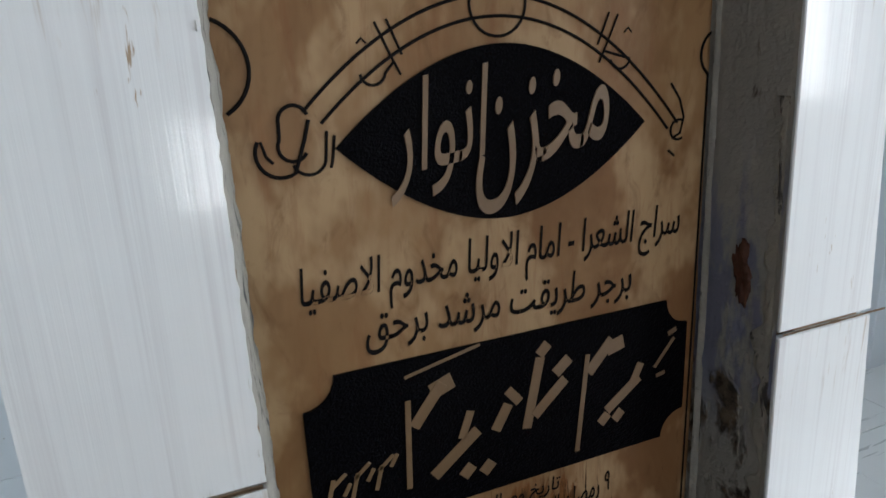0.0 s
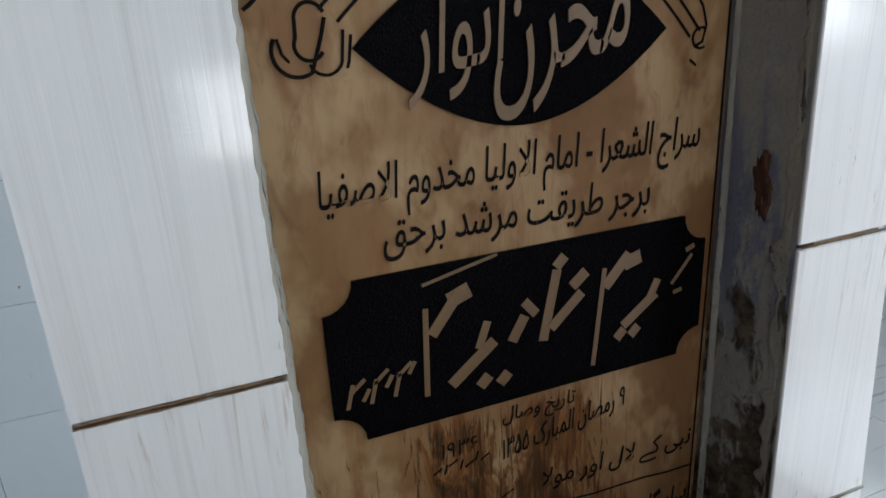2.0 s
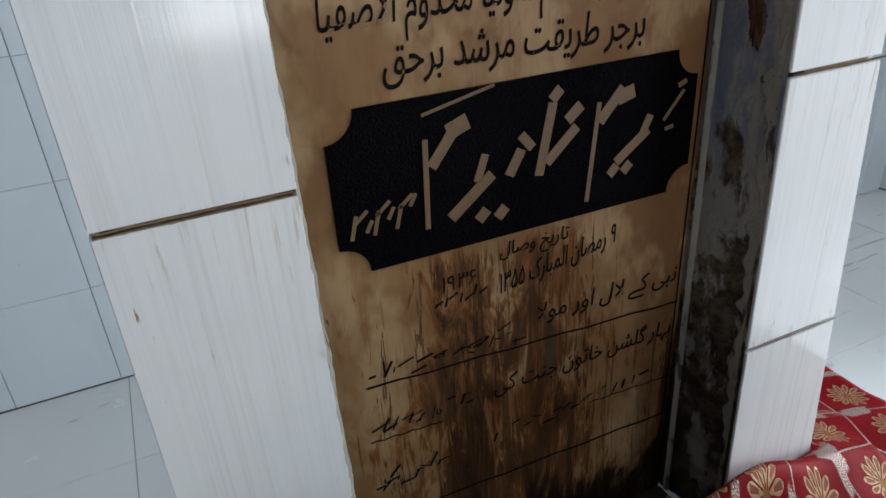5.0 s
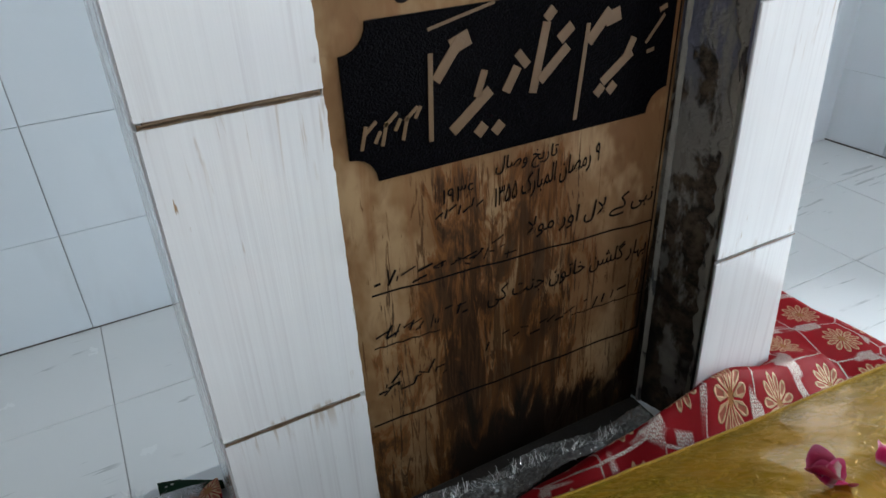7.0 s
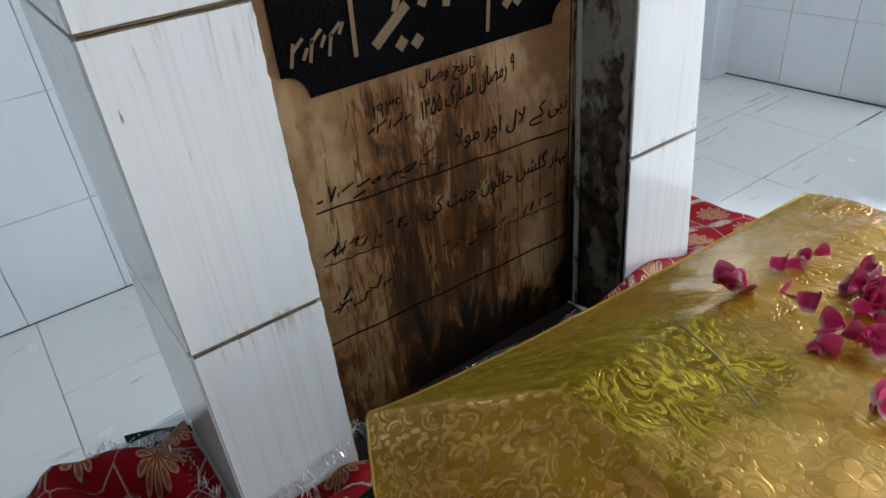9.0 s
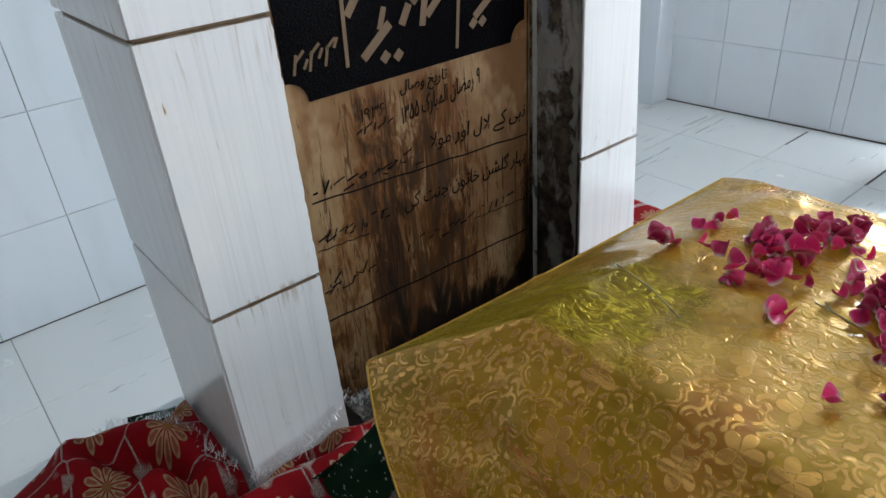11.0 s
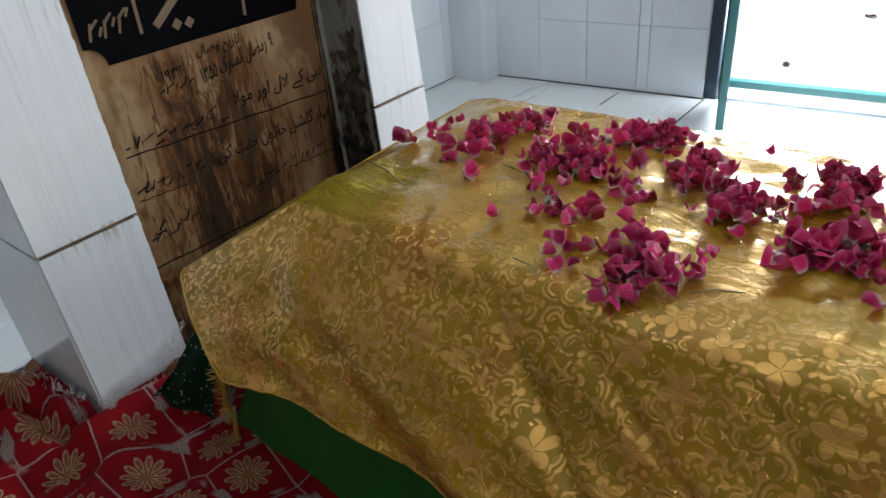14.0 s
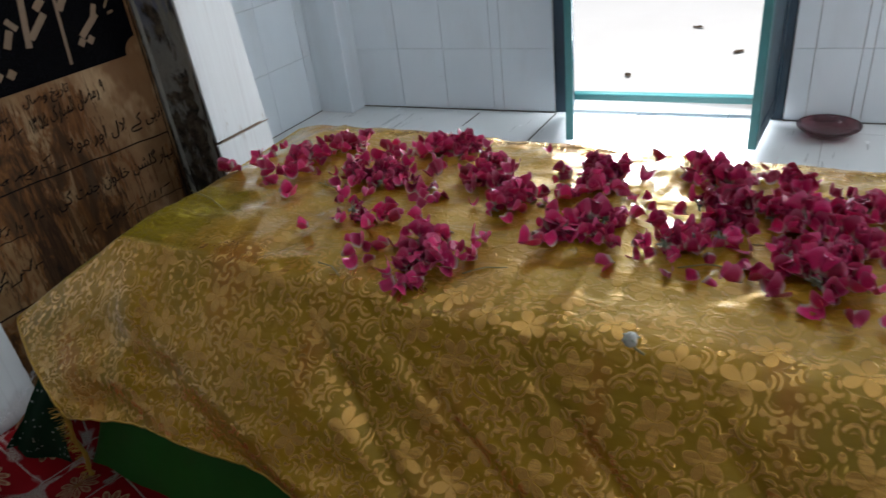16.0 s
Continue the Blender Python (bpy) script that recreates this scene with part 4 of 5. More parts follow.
for x, z in ((0.286, 1.408), (0.522, 1.408)):
    s = -1 if x > 0.4 else 1
    stroke([(x, z + 0.03), (x + 0.012 * s, z + 0.004), (x + 0.02 * s, z - 0.012)], 0.0011)
    stroke([(x + 0.01 * s, z + 0.032), (x + 0.022 * s, z + 0.004)], 0.0011)
    stroke(ring(x - 0.004 * s, z - 0.008, 0.011, 190, 350, 10) + [(x + 0.014 * s, z - 0.002)], 0.0012)
    stroke([(x - 0.016 * s, z + 0.014), (x - 0.012 * s, z + 0.018), (x - 0.008 * s, z + 0.014)], 0.0009)
# the ledge at the slab's foot, its near-black colour holding soot and the niche's shadow
part("ledge", boxed((SLAB_L + 0.003, -0.001, 0.455), (SLAB_R - 0.001, SLAB_Y - 0.002, 0.475), 0.003), make_plain("sooty_shaded_ledge", (0.006, 0.005, 0.005), (0.025, 0.02, 0.016), 40, 0.85, bump=0.004), slab)
# border lines and row rules
stroke([(SLAB_R - 0.008, 1.378), (SLAB_R - 0.008, 1.1), (SLAB_R - 0.009, 0.8), (SLAB_R - 0.01, 0.62)], 0.0013)
for x0, z0, x1, z1, r in ((0.204, 0.834, 0.632, 0.811, 0.0013), (0.200, 0.757, 0.29, 0.752, 0.0009), (0.188, 0.633, 0.632, 0.621, 0.0016), (0.50, 0.694, 0.632, 0.688, 0.0008)):
    stroke([(lerp(x0, x1, t / 12), lerp(z0, z1, t / 12) + 0.0012 * math.sin(t * 2.1)) for t in range(13)], r, "carved_rule")

# ---- the grave and its cloths ----
PLINTH_L, PLINTH_R, PLINTH_BACK, PLINTH_FOOT, PLINTH_TOP = -0.36, 1.06, 0.30, -2.25, 0.47


def build_plinth():
    plinth = empty("grave_plinth", "low tiled plinth hidden under the cloths", "plinth")
    part("plinth_body", boxed((PLINTH_L, PLINTH_FOOT, -0.003), (PLINTH_R, PLINTH_BACK, PLINTH_TOP - 0.01), 0.006), WALL_TILE, plinth)
    part("plinth_top", boxed((PLINTH_L, PLINTH_FOOT, PLINTH_TOP - 0.008), (PLINTH_R, PLINTH_BACK, PLINTH_TOP - 0.001), 0.002), WALL_TILE, plinth)


build_plinth()


VALLEY = ((-0.16, 0.21), (-0.081, 0.106), (-0.059, 0.002), (0.019, -0.012), (0.1, -0.02))


def valley_distance(x, y):
    """How far x, y lies from the deep crease in front of the marker's corner."""
    best = 9.0
    for (ax, ay), (bx, by) in zip(VALLEY, VALLEY[1:]):
        t = ((x - ax) * (bx - ax) + (y - ay) * (by - ay)) / ((bx - ax) ** 2 + (by - ay) ** 2)
        t = min(1.0, max(0.0, t))
        best = min(best, math.hypot(x - lerp(ax, bx, t), y - lerp(ay, by, t)))
    return best


def mat_height(x, y):
    z = PLINTH_TOP + 0.028 + 0.012 * wobble(x, y, 1, 6) + 0.006 * wobble(x, y, 4, 15)
    z += 0.040 * math.exp(-((y - 0.03 + 0.35 * x) / 0.022) ** 2) * math.exp(-((x + 0.12) / 0.14) ** 2)
    z += 0.016 * math.exp(-((y + 0.06 - 0.2 * x) / 0.016) ** 2) * math.exp(-((x + 0.16) / 0.16) ** 2)
    # bunched folds in front of the marker and at its left corner
    z += 0.022 * math.exp(-((y + 0.035) / 0.03) ** 2) * (1.0 + 0.9 * math.exp(-((x - 0.62) / 0.2) ** 2) if -0.06 < x < 0.95 else 0.2)
    z += 0.045 * math.exp(-((y - 0.12 + x * 0.5) / 0.06) ** 2) * math.exp(-((x + 0.10) / 0.09) ** 2)
    z += 0.020 * math.exp(-((y + 0.10 - x * 0.35) / 0.022) ** 2) * math.exp(-((x + 0.02) / 0.14) ** 2)
    z += 0.055 * math.exp(-((y + 0.03 - 0.06 * (x - 0.6)) / 0.022) ** 2) * math.exp(-((x - 0.66) / 0.17) ** 2)
    z += 0.025 * math.exp(-((x - 0.88) / 0.05) ** 2) * math.exp(-((y - 0.02) / 0.12) ** 2)
    z += 0.013 * math.sin(x * 30 - y * 24 + 2 * wobble(x, y, 3, 5)) * math.exp(-((x + 0.2) / 0.25) ** 2) + 0.006 * math.sin(x * 55 + y * 35) * math.exp(-((x + 0.05) / 0.1) ** 2)
    away = valley_distance(x, y)
    z += 0.013 * math.exp(-((away - 0.036) / 0.02) ** 2) - 0.028 * math.exp(-(away / 0.014) ** 2)
    z = max(z, PLINTH_TOP + 0.008)
    z += 0.012 * math.sin(x * 21 + y * 13) * math.exp(-((x - 1.0) / 0.12) ** 2)
    return z


def build_mat():
    x0, x1, y0, y1 = PLINTH_L - 0.16, PLINTH_R + 0.16, 0.33, PLINTH_FOOT - 0.12
    def at(u, v):
        x, y = lerp(x0, x1, u), lerp(y0, y1, v ** 1.15)
        over = max(PLINTH_L - 0.012 - x, x - PLINTH_R - 0.02, 0.0)
        back = max(y - 0.235 - 0.012 * math.sin(x * 19), 0.0)
        z = mat_height(min(max(x, PLINTH_L), PLINTH_R), y) - over * 3.2 - back * (0.4 if x > 0.8 else 1.4)
        if 0.155 < x < 0.66 and y > -0.004:
            z = min(z, 0.478 + 0.004 * wobble(x, y, 3, 30))
        px = x if over == 0 else (PLINTH_L - 0.012 - over * 0.22 if x < 0 else PLINTH_R + 0.02 + over * 0.22)
        return (px + 0.004 * wobble(x, y, 9, 20), y + 0.006 * wobble(x, y, 5, 11), z)
    def hole(u, v):
        x, y = lerp(x0, x1, u), lerp(y0, y1, v ** 1.15)
        return -0.004 < x < RIGHT + 0.03 and y > -0.002
    bm = grid(150, 230, at, hole)
    bmesh.ops.solidify(bm, geom=bm.faces, thickness=0.002)
    tagged(part("red_grave_cloth", bm, RED_CLOTH, smooth=True), "red embroidered cloth with gold daisies spread on the plinth", "cloth")


build_mat()


def build_tomb_body():
    """The raised grave, wrapped in green satin below the gold cover."""
    keys = ((0.0, (0.100, 0, 0)), (0.28, (0.19, 1, 0)), (0.72, (0.58, 1, 0)), (1.0, (0.68, 0, 0)))
    def at(u, v):
        p = along(keys, v)
        rise = min(1.0, u / 0.012)
        z = lerp(0.485, lerp(0.485, 0.832, p.y), rise)
        y = lerp(-0.165, -2.05, u) - 0.10 * p.y * (1 - u)
        fold = 0.004 * wobble(y, z, 2, 9) + 0.002 * math.sin(y * 40 + z * 20)
        return (p.x + fold * (1 - p.y), y, z)
    bm = grid(120, 60, at)
    tagged(part("grave_mound", bm, GREEN_SATIN, smooth=True), "raised grave wrapped in plain green satin", "grave")


build_tomb_body()


def build_velvet():
    """Dark green cloth hanging at the head end, below the gold cover."""
    def at(u, v):
        x = lerp(0.055, 0.66, u)
        top = Vector((lerp(0.12, 0.62, u), lerp(-0.185, -0.29, u), lerp(0.725, 0.82, u)))
        foot = Vector((x, lerp(-0.05, -0.075, u) - 0.01 * math.sin(u * 30), 0.507))
        p = top.lerp(foot, v)
        p.y += 0.008 * math.sin(u * 18 + v * 3) * v - 0.02 * math.sin(v * math.pi)
        p.x += 0.01 * math.sin(v * 5)
        return p
    bm = grid(70, 24, at)
    bmesh.ops.solidify(bm, geom=bm.faces, thickness=0.002)
    tagged(part("dark_green_cloth", bm, VELVET, smooth=True), "dark green spangled cloth hanging at the head of the grave", "cloth")
    def side(u, v):
        y = lerp(-0.07, -0.175, u)
        top, foot = Vector((lerp(0.118, 0.095, u), lerp(-0.19, -0.27, u), 0.70)), Vector((lerp(0.058, 0.088, u), y, 0.512))
        p = top.lerp(foot, v)
        p.x += 0.003 * math.sin(u * 9 + v * 2) - 0.012 * math.sin(v * math.pi)
        return p
    bm = grid(24, 18, side)
    bmesh.ops.solidify(bm, geom=bm.faces, thickness=0.002)
    tagged(part("dark_green_cloth", bm, VELVET, smooth=True), "dark green spangled cloth hanging at the corner of the grave", "cloth")
    def behind(u, v):
        x, y = lerp(-0.09, 0.05, u), lerp(0.24, 0.36, v)
        return (x, y, PLINTH_TOP - 0.01 + 0.02 * math.sin(u * 3 + v * 4) + 0.01 * wobble(x, y, 2, 20) - (0.12 * max(0, v - 0.5)))
    bm = grid(16, 14, behind, lambda u, v: u > 0.6 and v < 0.42)
    bmesh.ops.solidify(bm, geom=bm.faces, thickness=0.002)
    tagged(part("dark_green_cloth", bm, VELVET, smooth=True), "dark green cloth bunched behind the red cloth", "cloth")


build_velvet()

GOLD_TOP = 0.873
HEAD = ((0.0, (0.050, -0.312, 0.683)), (0.32, (0.112, -0.160, 0.756)), (0.68, (0.608, -0.292, 0.857)), (1.0, (0.735, -0.36, 0.69)))
FULL = ((0.0, (0.060, -0.42, 0.698)), (0.32, (0.186, -0.345, GOLD_TOP)), (0.68, (0.600, -0.395, GOLD_TOP)), (1.0, (0.735, -0.46, 0.70)))
HEAD_SHARE = 0.12


def crown(share):
    """How far the cover bellies up across its top, most towards its west edge."""
    return 0.013 * math.sin(math.pi * max(share, 0.0) ** 0.6)


def gold_point(u, v):
    if u < HEAD_SHARE:
        t = u / HEAD_SHARE
        a, b = along(HEAD, v), along(FULL, v)
        p = a.lerp(b, t)
        p.z += 0.003 * math.sin(t * math.pi)
        rise = (v - 0.32) / 0.36
        if 0 < rise < 1:
            p += Vector((-0.012, -0.030, 0.022)) * ((1 - t) * math.sin(rise ** 0.6 * math.pi))
    else:
        t = (u - HEAD_SHARE) / (1 - HEAD_SHARE)
        p = along(FULL, v)
        p.y = lerp(p.y, -2.12, t)
    return p


def gold_at(u, v):
    p = gold_point(u, v)
    x, y = p.x, p.y
    grow = min(1.0, u / 0.1)
    if 0.32 <= v <= 0.68:
        p.z += (crown((v - 0.32) / 0.36) + 0.0035 * wobble(x, y, 1, 8) + 0.0046 * wobble(x * 1.2 + y * 0.5, y, 6, 20)) * grow
        for where, tilt, depth in ((-0.925, -0.08, 0.0032), (-0.893, -0.2, 0.0026), (-0.62, -0.22, 0.0012), (-1.22, 0.05, 0.002), (-0.47, 0.35, 0.0014), (-0.76, 0.9, 0.0012), (-1.02, -0.5, 0.0014)):
            p.z += depth * math.exp(-((y - where - tilt * (x - 0.38)) / 0.006) ** 2)
        p.z += 0.0016 * math.exp(-((x - 0.27 - 0.06 * (y + 0.8)) / 0.005) ** 2)
    else:
        s = (0.32 - v) / 0.32 if v < 0.32 else (v - 0.68) / 0.32
        out = -1 if v < 0.5 else 1
        fold = math.sin((y + 0.4 * s) * 11.0 + 2.2 * wobble(y, s, 3, 2.0)) + 0.35 * math.sin((y + 0.5 * s) * 31.0 + 2)
        swell = (0.003 + 0.010 * s) * fold * min(1.0, s * 2.2) * grow + 0.004 * wobble(y, s, 8, 9) * s
        swell += 0.007 * math.exp(-((y + 0.385 + 0.02 * s) / 0.028) ** 2) * math.sin(s * math.pi)
        for where, tilt, depth in ((-0.62, 0.22, 0.007), (-0.70, 0.30, 0.006), (-0.86, 0.25, 0.007), (-1.02, 0.18, 0.006), (-1.25, 0.25, 0.007)):
            swell -= depth * math.exp(-((y - where + tilt * s) / 0.012) ** 2) * min(1.0, s * 2.5)
        p.x += out * (swell + 0.008 * math.sin(s * math.pi))
        p.z += swell * 0.5
        if s > 0.9:
            p.z += 0.003 * wobble(y, 0, 2, 60) * (s - 0.9) * 10
    return p


def gold_uv(u, v):
    p = gold_point(u, v)
    s = v / 0.32 * 0.215 if v < 0.32 else 0.215 + (v - 0.32) / 0.36 * 0.435 if v < 0.68 else 0.65 + (v - 0.68) / 0.32 * 0.215
    y = p.y if u >= HEAD_SHARE else lerp(-0.20, along(FULL, v).y, u / HEAD_SHARE)
    return (-y, s)


def build_gold_cover():
    cover = empty("gold_grave_cover", "shiny gold brocade cover draped over the raised grave", "cloth")
    bm = grid(330, 150, gold_at, uv=gold_uv)
    ob = part("brocade_sheet", bm, BROCADE, cover, smooth=True)
    # selvedge: a thin corded hem round the free edges
    hem = bmesh.new()
    tube(hem, [gold_at(0.0, v / 90) for v in range(91)], 0.0016, 5)
    tube(hem, [gold_at(u / 200, 0.0) for u in range(201)], 0.0014, 5)
    part("hem", hem, GOLD_BRAID, cover, smooth=True)
    # hanging braid with bristles at the corner
    braid = bmesh.new()
    line = [Vector((0.053 + 0.0015 * math.sin(t * 0.9), -0.300 + 0.0015 * math.cos(t), 0.692 - t * 0.009)) for t in range(14)]
    tube(braid, line, lambda t: 0.0032 + 0.001 * math.sin(t * 40), 6)
    rng = random.Random(5)
    for p in line:
        for _ in range(10):
            q = p + Vector((rng.uniform(-1, 0.4), rng.uniform(-0.4, 1), rng.uniform(-0.3, 0.3))) * 0.013
            tube(braid, [p, q], 0.0005, 3)
    part("braid", braid, GOLD_BRAID, cover, "gold braid fringe hanging at the corner")
    return ob


build_gold_cover()


def gold_height(x, y):
    """The cover's height under a flower at x, y."""
    inner = min(max((x - 0.17) / 0.43, 0.0), 1.0)
    return GOLD_TOP + crown(inner) + 0.0035 * wobble(x, y, 1, 8) + 0.002


# ---- tinsel and wrap ----


def build_tinsel():
    rng = random.Random(11)
    bm = bmesh.new()
    paths = (((-0.20, 0.235, 0.50), (-0.12, 0.250, 0.515), (-0.05, 0.16, 0.535), (-0.012, 0.02, 0.525)), ((-0.012, -0.008, 0.525), (0.06, -0.016, 0.535), (0.11, -0.016, 0.545), (0.165, 0.01, 0.56)), ((0.2, 0.06, 0.482), (0.30, 0.05, 0.484), (0.42, 0.04, 0.486), (0.56, 0.03, 0.488)))
    for n, keys in enumerate(paths):
        for _ in range((330, 240, 260)[n]):
            t = rng.random() * 2.999
            a, b = Vector(keys[int(t)]), Vector(keys[int(t) + 1])
            p = a.lerp(b, t % 1.0)
            way = Vector((rng.gauss(0, 1), rng.gauss(0, 1), abs(rng.gauss(0.5, 0.8)))).normalized()
            long = rng.uniform(0.008, 0.024)
            bend = Vector((rng.gauss(0, 1), rng.gauss(0, 1), rng.gauss(0, 1))) * 0.003
            side = way.cross(Vector((0.3, 0.5, 0.8))).normalized() * 0.00045
            mid, end = p + way * long * 0.5 + bend, p + way * long
            vs = [bm.verts.new(q) for q in (p - side, p + side, mid + side, mid - side, end + side * 0.6, end - side * 0.6)]
            bm.faces.new(vs[:4])
            bm.faces.new((vs[3], vs[2], vs[4], vs[5]))
    tagged(part("silver_tinsel", bm, SILVER), "fine silver tinsel fringe along the cloth's edge", "tinsel", kind="stuff")


def build_wrap():
    def at(u, v):
        x, y = lerp(0.19, 0.63, u), lerp(0.075 - 0.02 * u, -0.012, v) + 0.006 * math.sin(u * 14)
        z = 0.479 + 0.007 * abs(wobble(x, y, 3, 90)) + 0.006 * abs(wobble(x, y, 8, 190)) + 0.045 * v ** 2 * math.sin(u * math.pi) ** 0.5
        return (x, y, z)
    bm = grid(150, 30, at)
    bmesh.ops.solidify(bm, geom=bm.faces, thickness=0.001)
    for f in bm.faces:
        f.smooth = False
    tagged(part("plastic_wrap", bm, FOIL), "crumpled clear plastic wrap lying at the foot of the slab", "plastic wrap")
    def tuft(u, v):
        a = u * math.pi
        r = 0.055 * (1 + 0.25 * wobble(u * 3, v * 3, 4, 3))
        return (-0.07 + r * math.cos(a) * 1.1 - 0.02, 0.235 + 0.03 * (v - 0.5), 0.492 + r * math.sin(a) * 0.35 * (1 - 0.5 * v))
    bm = grid(20, 8, tuft)
    bmesh.ops.solidify(bm, geom=bm.faces, thickness=0.001)
    tagged(part("plastic_wrap", bm, FOIL), "clear plastic wrap tucked round the red cloth's edge", "plastic wrap")


build_tinsel()
build_wrap()

# ---- roses on the cover ----


def petal_mesh(n):
    """A cupped rose petal about 28 mm long, its claw at the origin."""
    rng = random.Random(40 + n)
    cup, curl, size = rng.uniform(1.8, 3.4), rng.uniform(-0.4, 1.4), rng.uniform(0.9, 1.1)
    def at(u, v):
        v = 1 - (1 - v) ** 1.5
        wide = 0.62 + 0.38 * math.sin(v / 0.6 * math.pi / 2) if v < 0.6 else max(0.03, 1 - ((v - 0.6) / 0.405) ** 3) ** 0.42
        s = (u - 0.5) * wide
        x = s * 0.027
        y = v * 0.026 + 0.0008 * math.sin(u * 11 + n) * v
        z = cup * 0.030 * s * s + curl * 0.010 * (v - 0.4) ** 2 + (0.0018 * math.sin(u * 8 + n * 1.7) + 0.0022 * math.sin(u * 4 + v * 6 + n)) * v
        x += 0.004 * math.sin(n * 2.1) * v * v
        return (x * size, y * size, z + 0.0012)
    bm = grid(7, 9, at, uv=lambda u, v: (u, v))
    return mesh_of(bm, "petal", PETAL, True)


PETALS = [petal_mesh(n) for n in range(7)]


def sepal_mesh():
    bm = bmesh.new()
    bmesh.ops.create_icosphere(bm, subdivisions=2, radius=0.0045)
    for v in bm.verts:
        v.co.z *= 1.3
    for s in range(5):
        t = s * 2 * math.pi / 5
        out = Vector((math.cos(t), math.sin(t), 0))
        tube(bm, [out * 0.003 + Vector((0, 0, 0.003)), out * 0.010 + Vector((0, 0, 0.005)), out * 0.0125 + Vector((0, 0, 0.004))], lambda q: 0.0024 * (1 - q) + 0.0004, 4)
    return mesh_of(bm, "calyx", SEPAL, True)


CALYX = sepal_mesh()


def build_rose(x, y, size, turn, tip, label="deep pink rose bloom lying on the gold cover", stem=0.0):
    rng = random.Random(int(x * 1000) * 7 + int(-y * 1000))
    rose = empty("rose", label, "rose", Matrix.Translation((x, y, gold_height(x, y) + 0.010 * size)) @ pose(0, 0, 0, tip, 0, turn) @ Matrix.Scale(size, 4), "roses on the cover")
    count = 13
    for n in range(count):
        t = n * 2.4 + rng.uniform(-0.3, 0.3)
        ringed = n / count
        lift = lerp(66, 6, ringed) + rng.uniform(-8, 8)
        m = Matrix.Rotation(t, 4, "Z") @ Matrix.Translation((0, 0.002 + 0.004 * ringed, 0.002 - 0.004 * ringed)) @ Matrix.Rotation(radians(lift), 4, "X") @ Matrix.Scale(lerp(0.75, 1.05, ringed), 4)
        part("petal", PETALS[rng.randrange(7)], None, rose, place=m)
    part("calyx", CALYX, None, rose, "pale green calyx", place=Matrix.Translation((0, 0, -0.004)) @ Matrix.Rotation(math.pi, 4, "X"))
    if stem:
        bm = tube(bmesh.new(), [(0, 0, -0.006), (stem * 0.4, 0.01 * stem, -0.008), (stem, 0.05 * stem, -0.007)], 0.0013, 6)
        part("stem", bm, STEM, rose, "thin green stem", smooth=True)
    return rose


# x, y, size, turn, tilt
NEAR_ROSES = ((0.304, -0.622, 0.95, 30, 150), (0.268, -0.735, 1.15, 80, 40), (0.252, -0.765, 1.05, 200, 75), (0.234, -0.735, 0.95, 310, 110), (0.43, -0.437, 1.0, 10, 55), (0.492, -0.472, 1.0, 140, 40), (0.411, -0.560, 1.0, 220, 60), (0.414, -0.600, 1.1, 75, 35))
MID_ROSES = ((0.385, -0.610, 1.0, 20, 95), (0.520, -0.615, 1.1, 120, 45), (0.540, -0.650, 1.0, 330, 80), (0.455, -0.715, 1.05, 60, 40), (0.395, -0.790, 1.2, 190, 50), (0.410, -0.765, 1.0, 15, 85), (0.360, -0.890, 1.25, 100, 60), (0.345, -0.880, 1.0, 240, 100), (0.500, -0.850, 1.25, 50, 30))
FAR_ROSES = ((0.462, -0.862, 1.1, 160, 50), (0.530, -0.985, 1.1, 10, 60), (0.495, -1.005, 1.2, 80, 40), (0.425, -1.030, 1.5, 200, 45), (0.400, -1.012, 1.2, 300, 70), (0.345, -0.995, 1.2, 130, 120), (0.330, -0.972, 1.0, 20, 140), (0.515, -1.075, 1.2, 250, 60), (0.430, -1.085, 1.3, 90, 45), (0.440, -1.120, 1.2, 10, 50))
END_ROSES = ((0.310, -1.105, 1.3, 60, 60), (0.338, -1.125, 1.2, 200, 35), (0.335, -1.082, 1.0, 310, 90), (0.470, -1.145, 1.1, 140, 60), (0.390, -1.130, 1.2, 30, 40), (0.46, -1.24, 1.2, 60, 50), (0.36, -1.30, 1.2, 160, 40), (0.42, -1.40, 1.2, 250, 60))
for n, (x, y, size, turn, tip) in enumerate(NEAR_ROSES + MID_ROSES + FAR_ROSES + END_ROSES):
    stem = (0.05, 0.0, 0.03, 0.0, 0.04, 0.0, 0.0)[n % 7]
    build_rose(x, y, size * 0.62, turn, tip, "deep pink rose with pale green calyx on the gold cover" if tip > 90 else "deep pink rose bloom lying on the gold cover", stem)


heap = random.Random(77)
for n in range(15):
    x, y, size, turn, tip = (MID_ROSES + FAR_ROSES + END_ROSES)[n % 27]
    build_rose(min(0.57, x + heap.uniform(-0.035, 0.035)), y + heap.uniform(-0.03, 0.03), heap.uniform(0.55, 0.72), heap.uniform(0, 360), heap.uniform(20, 120))


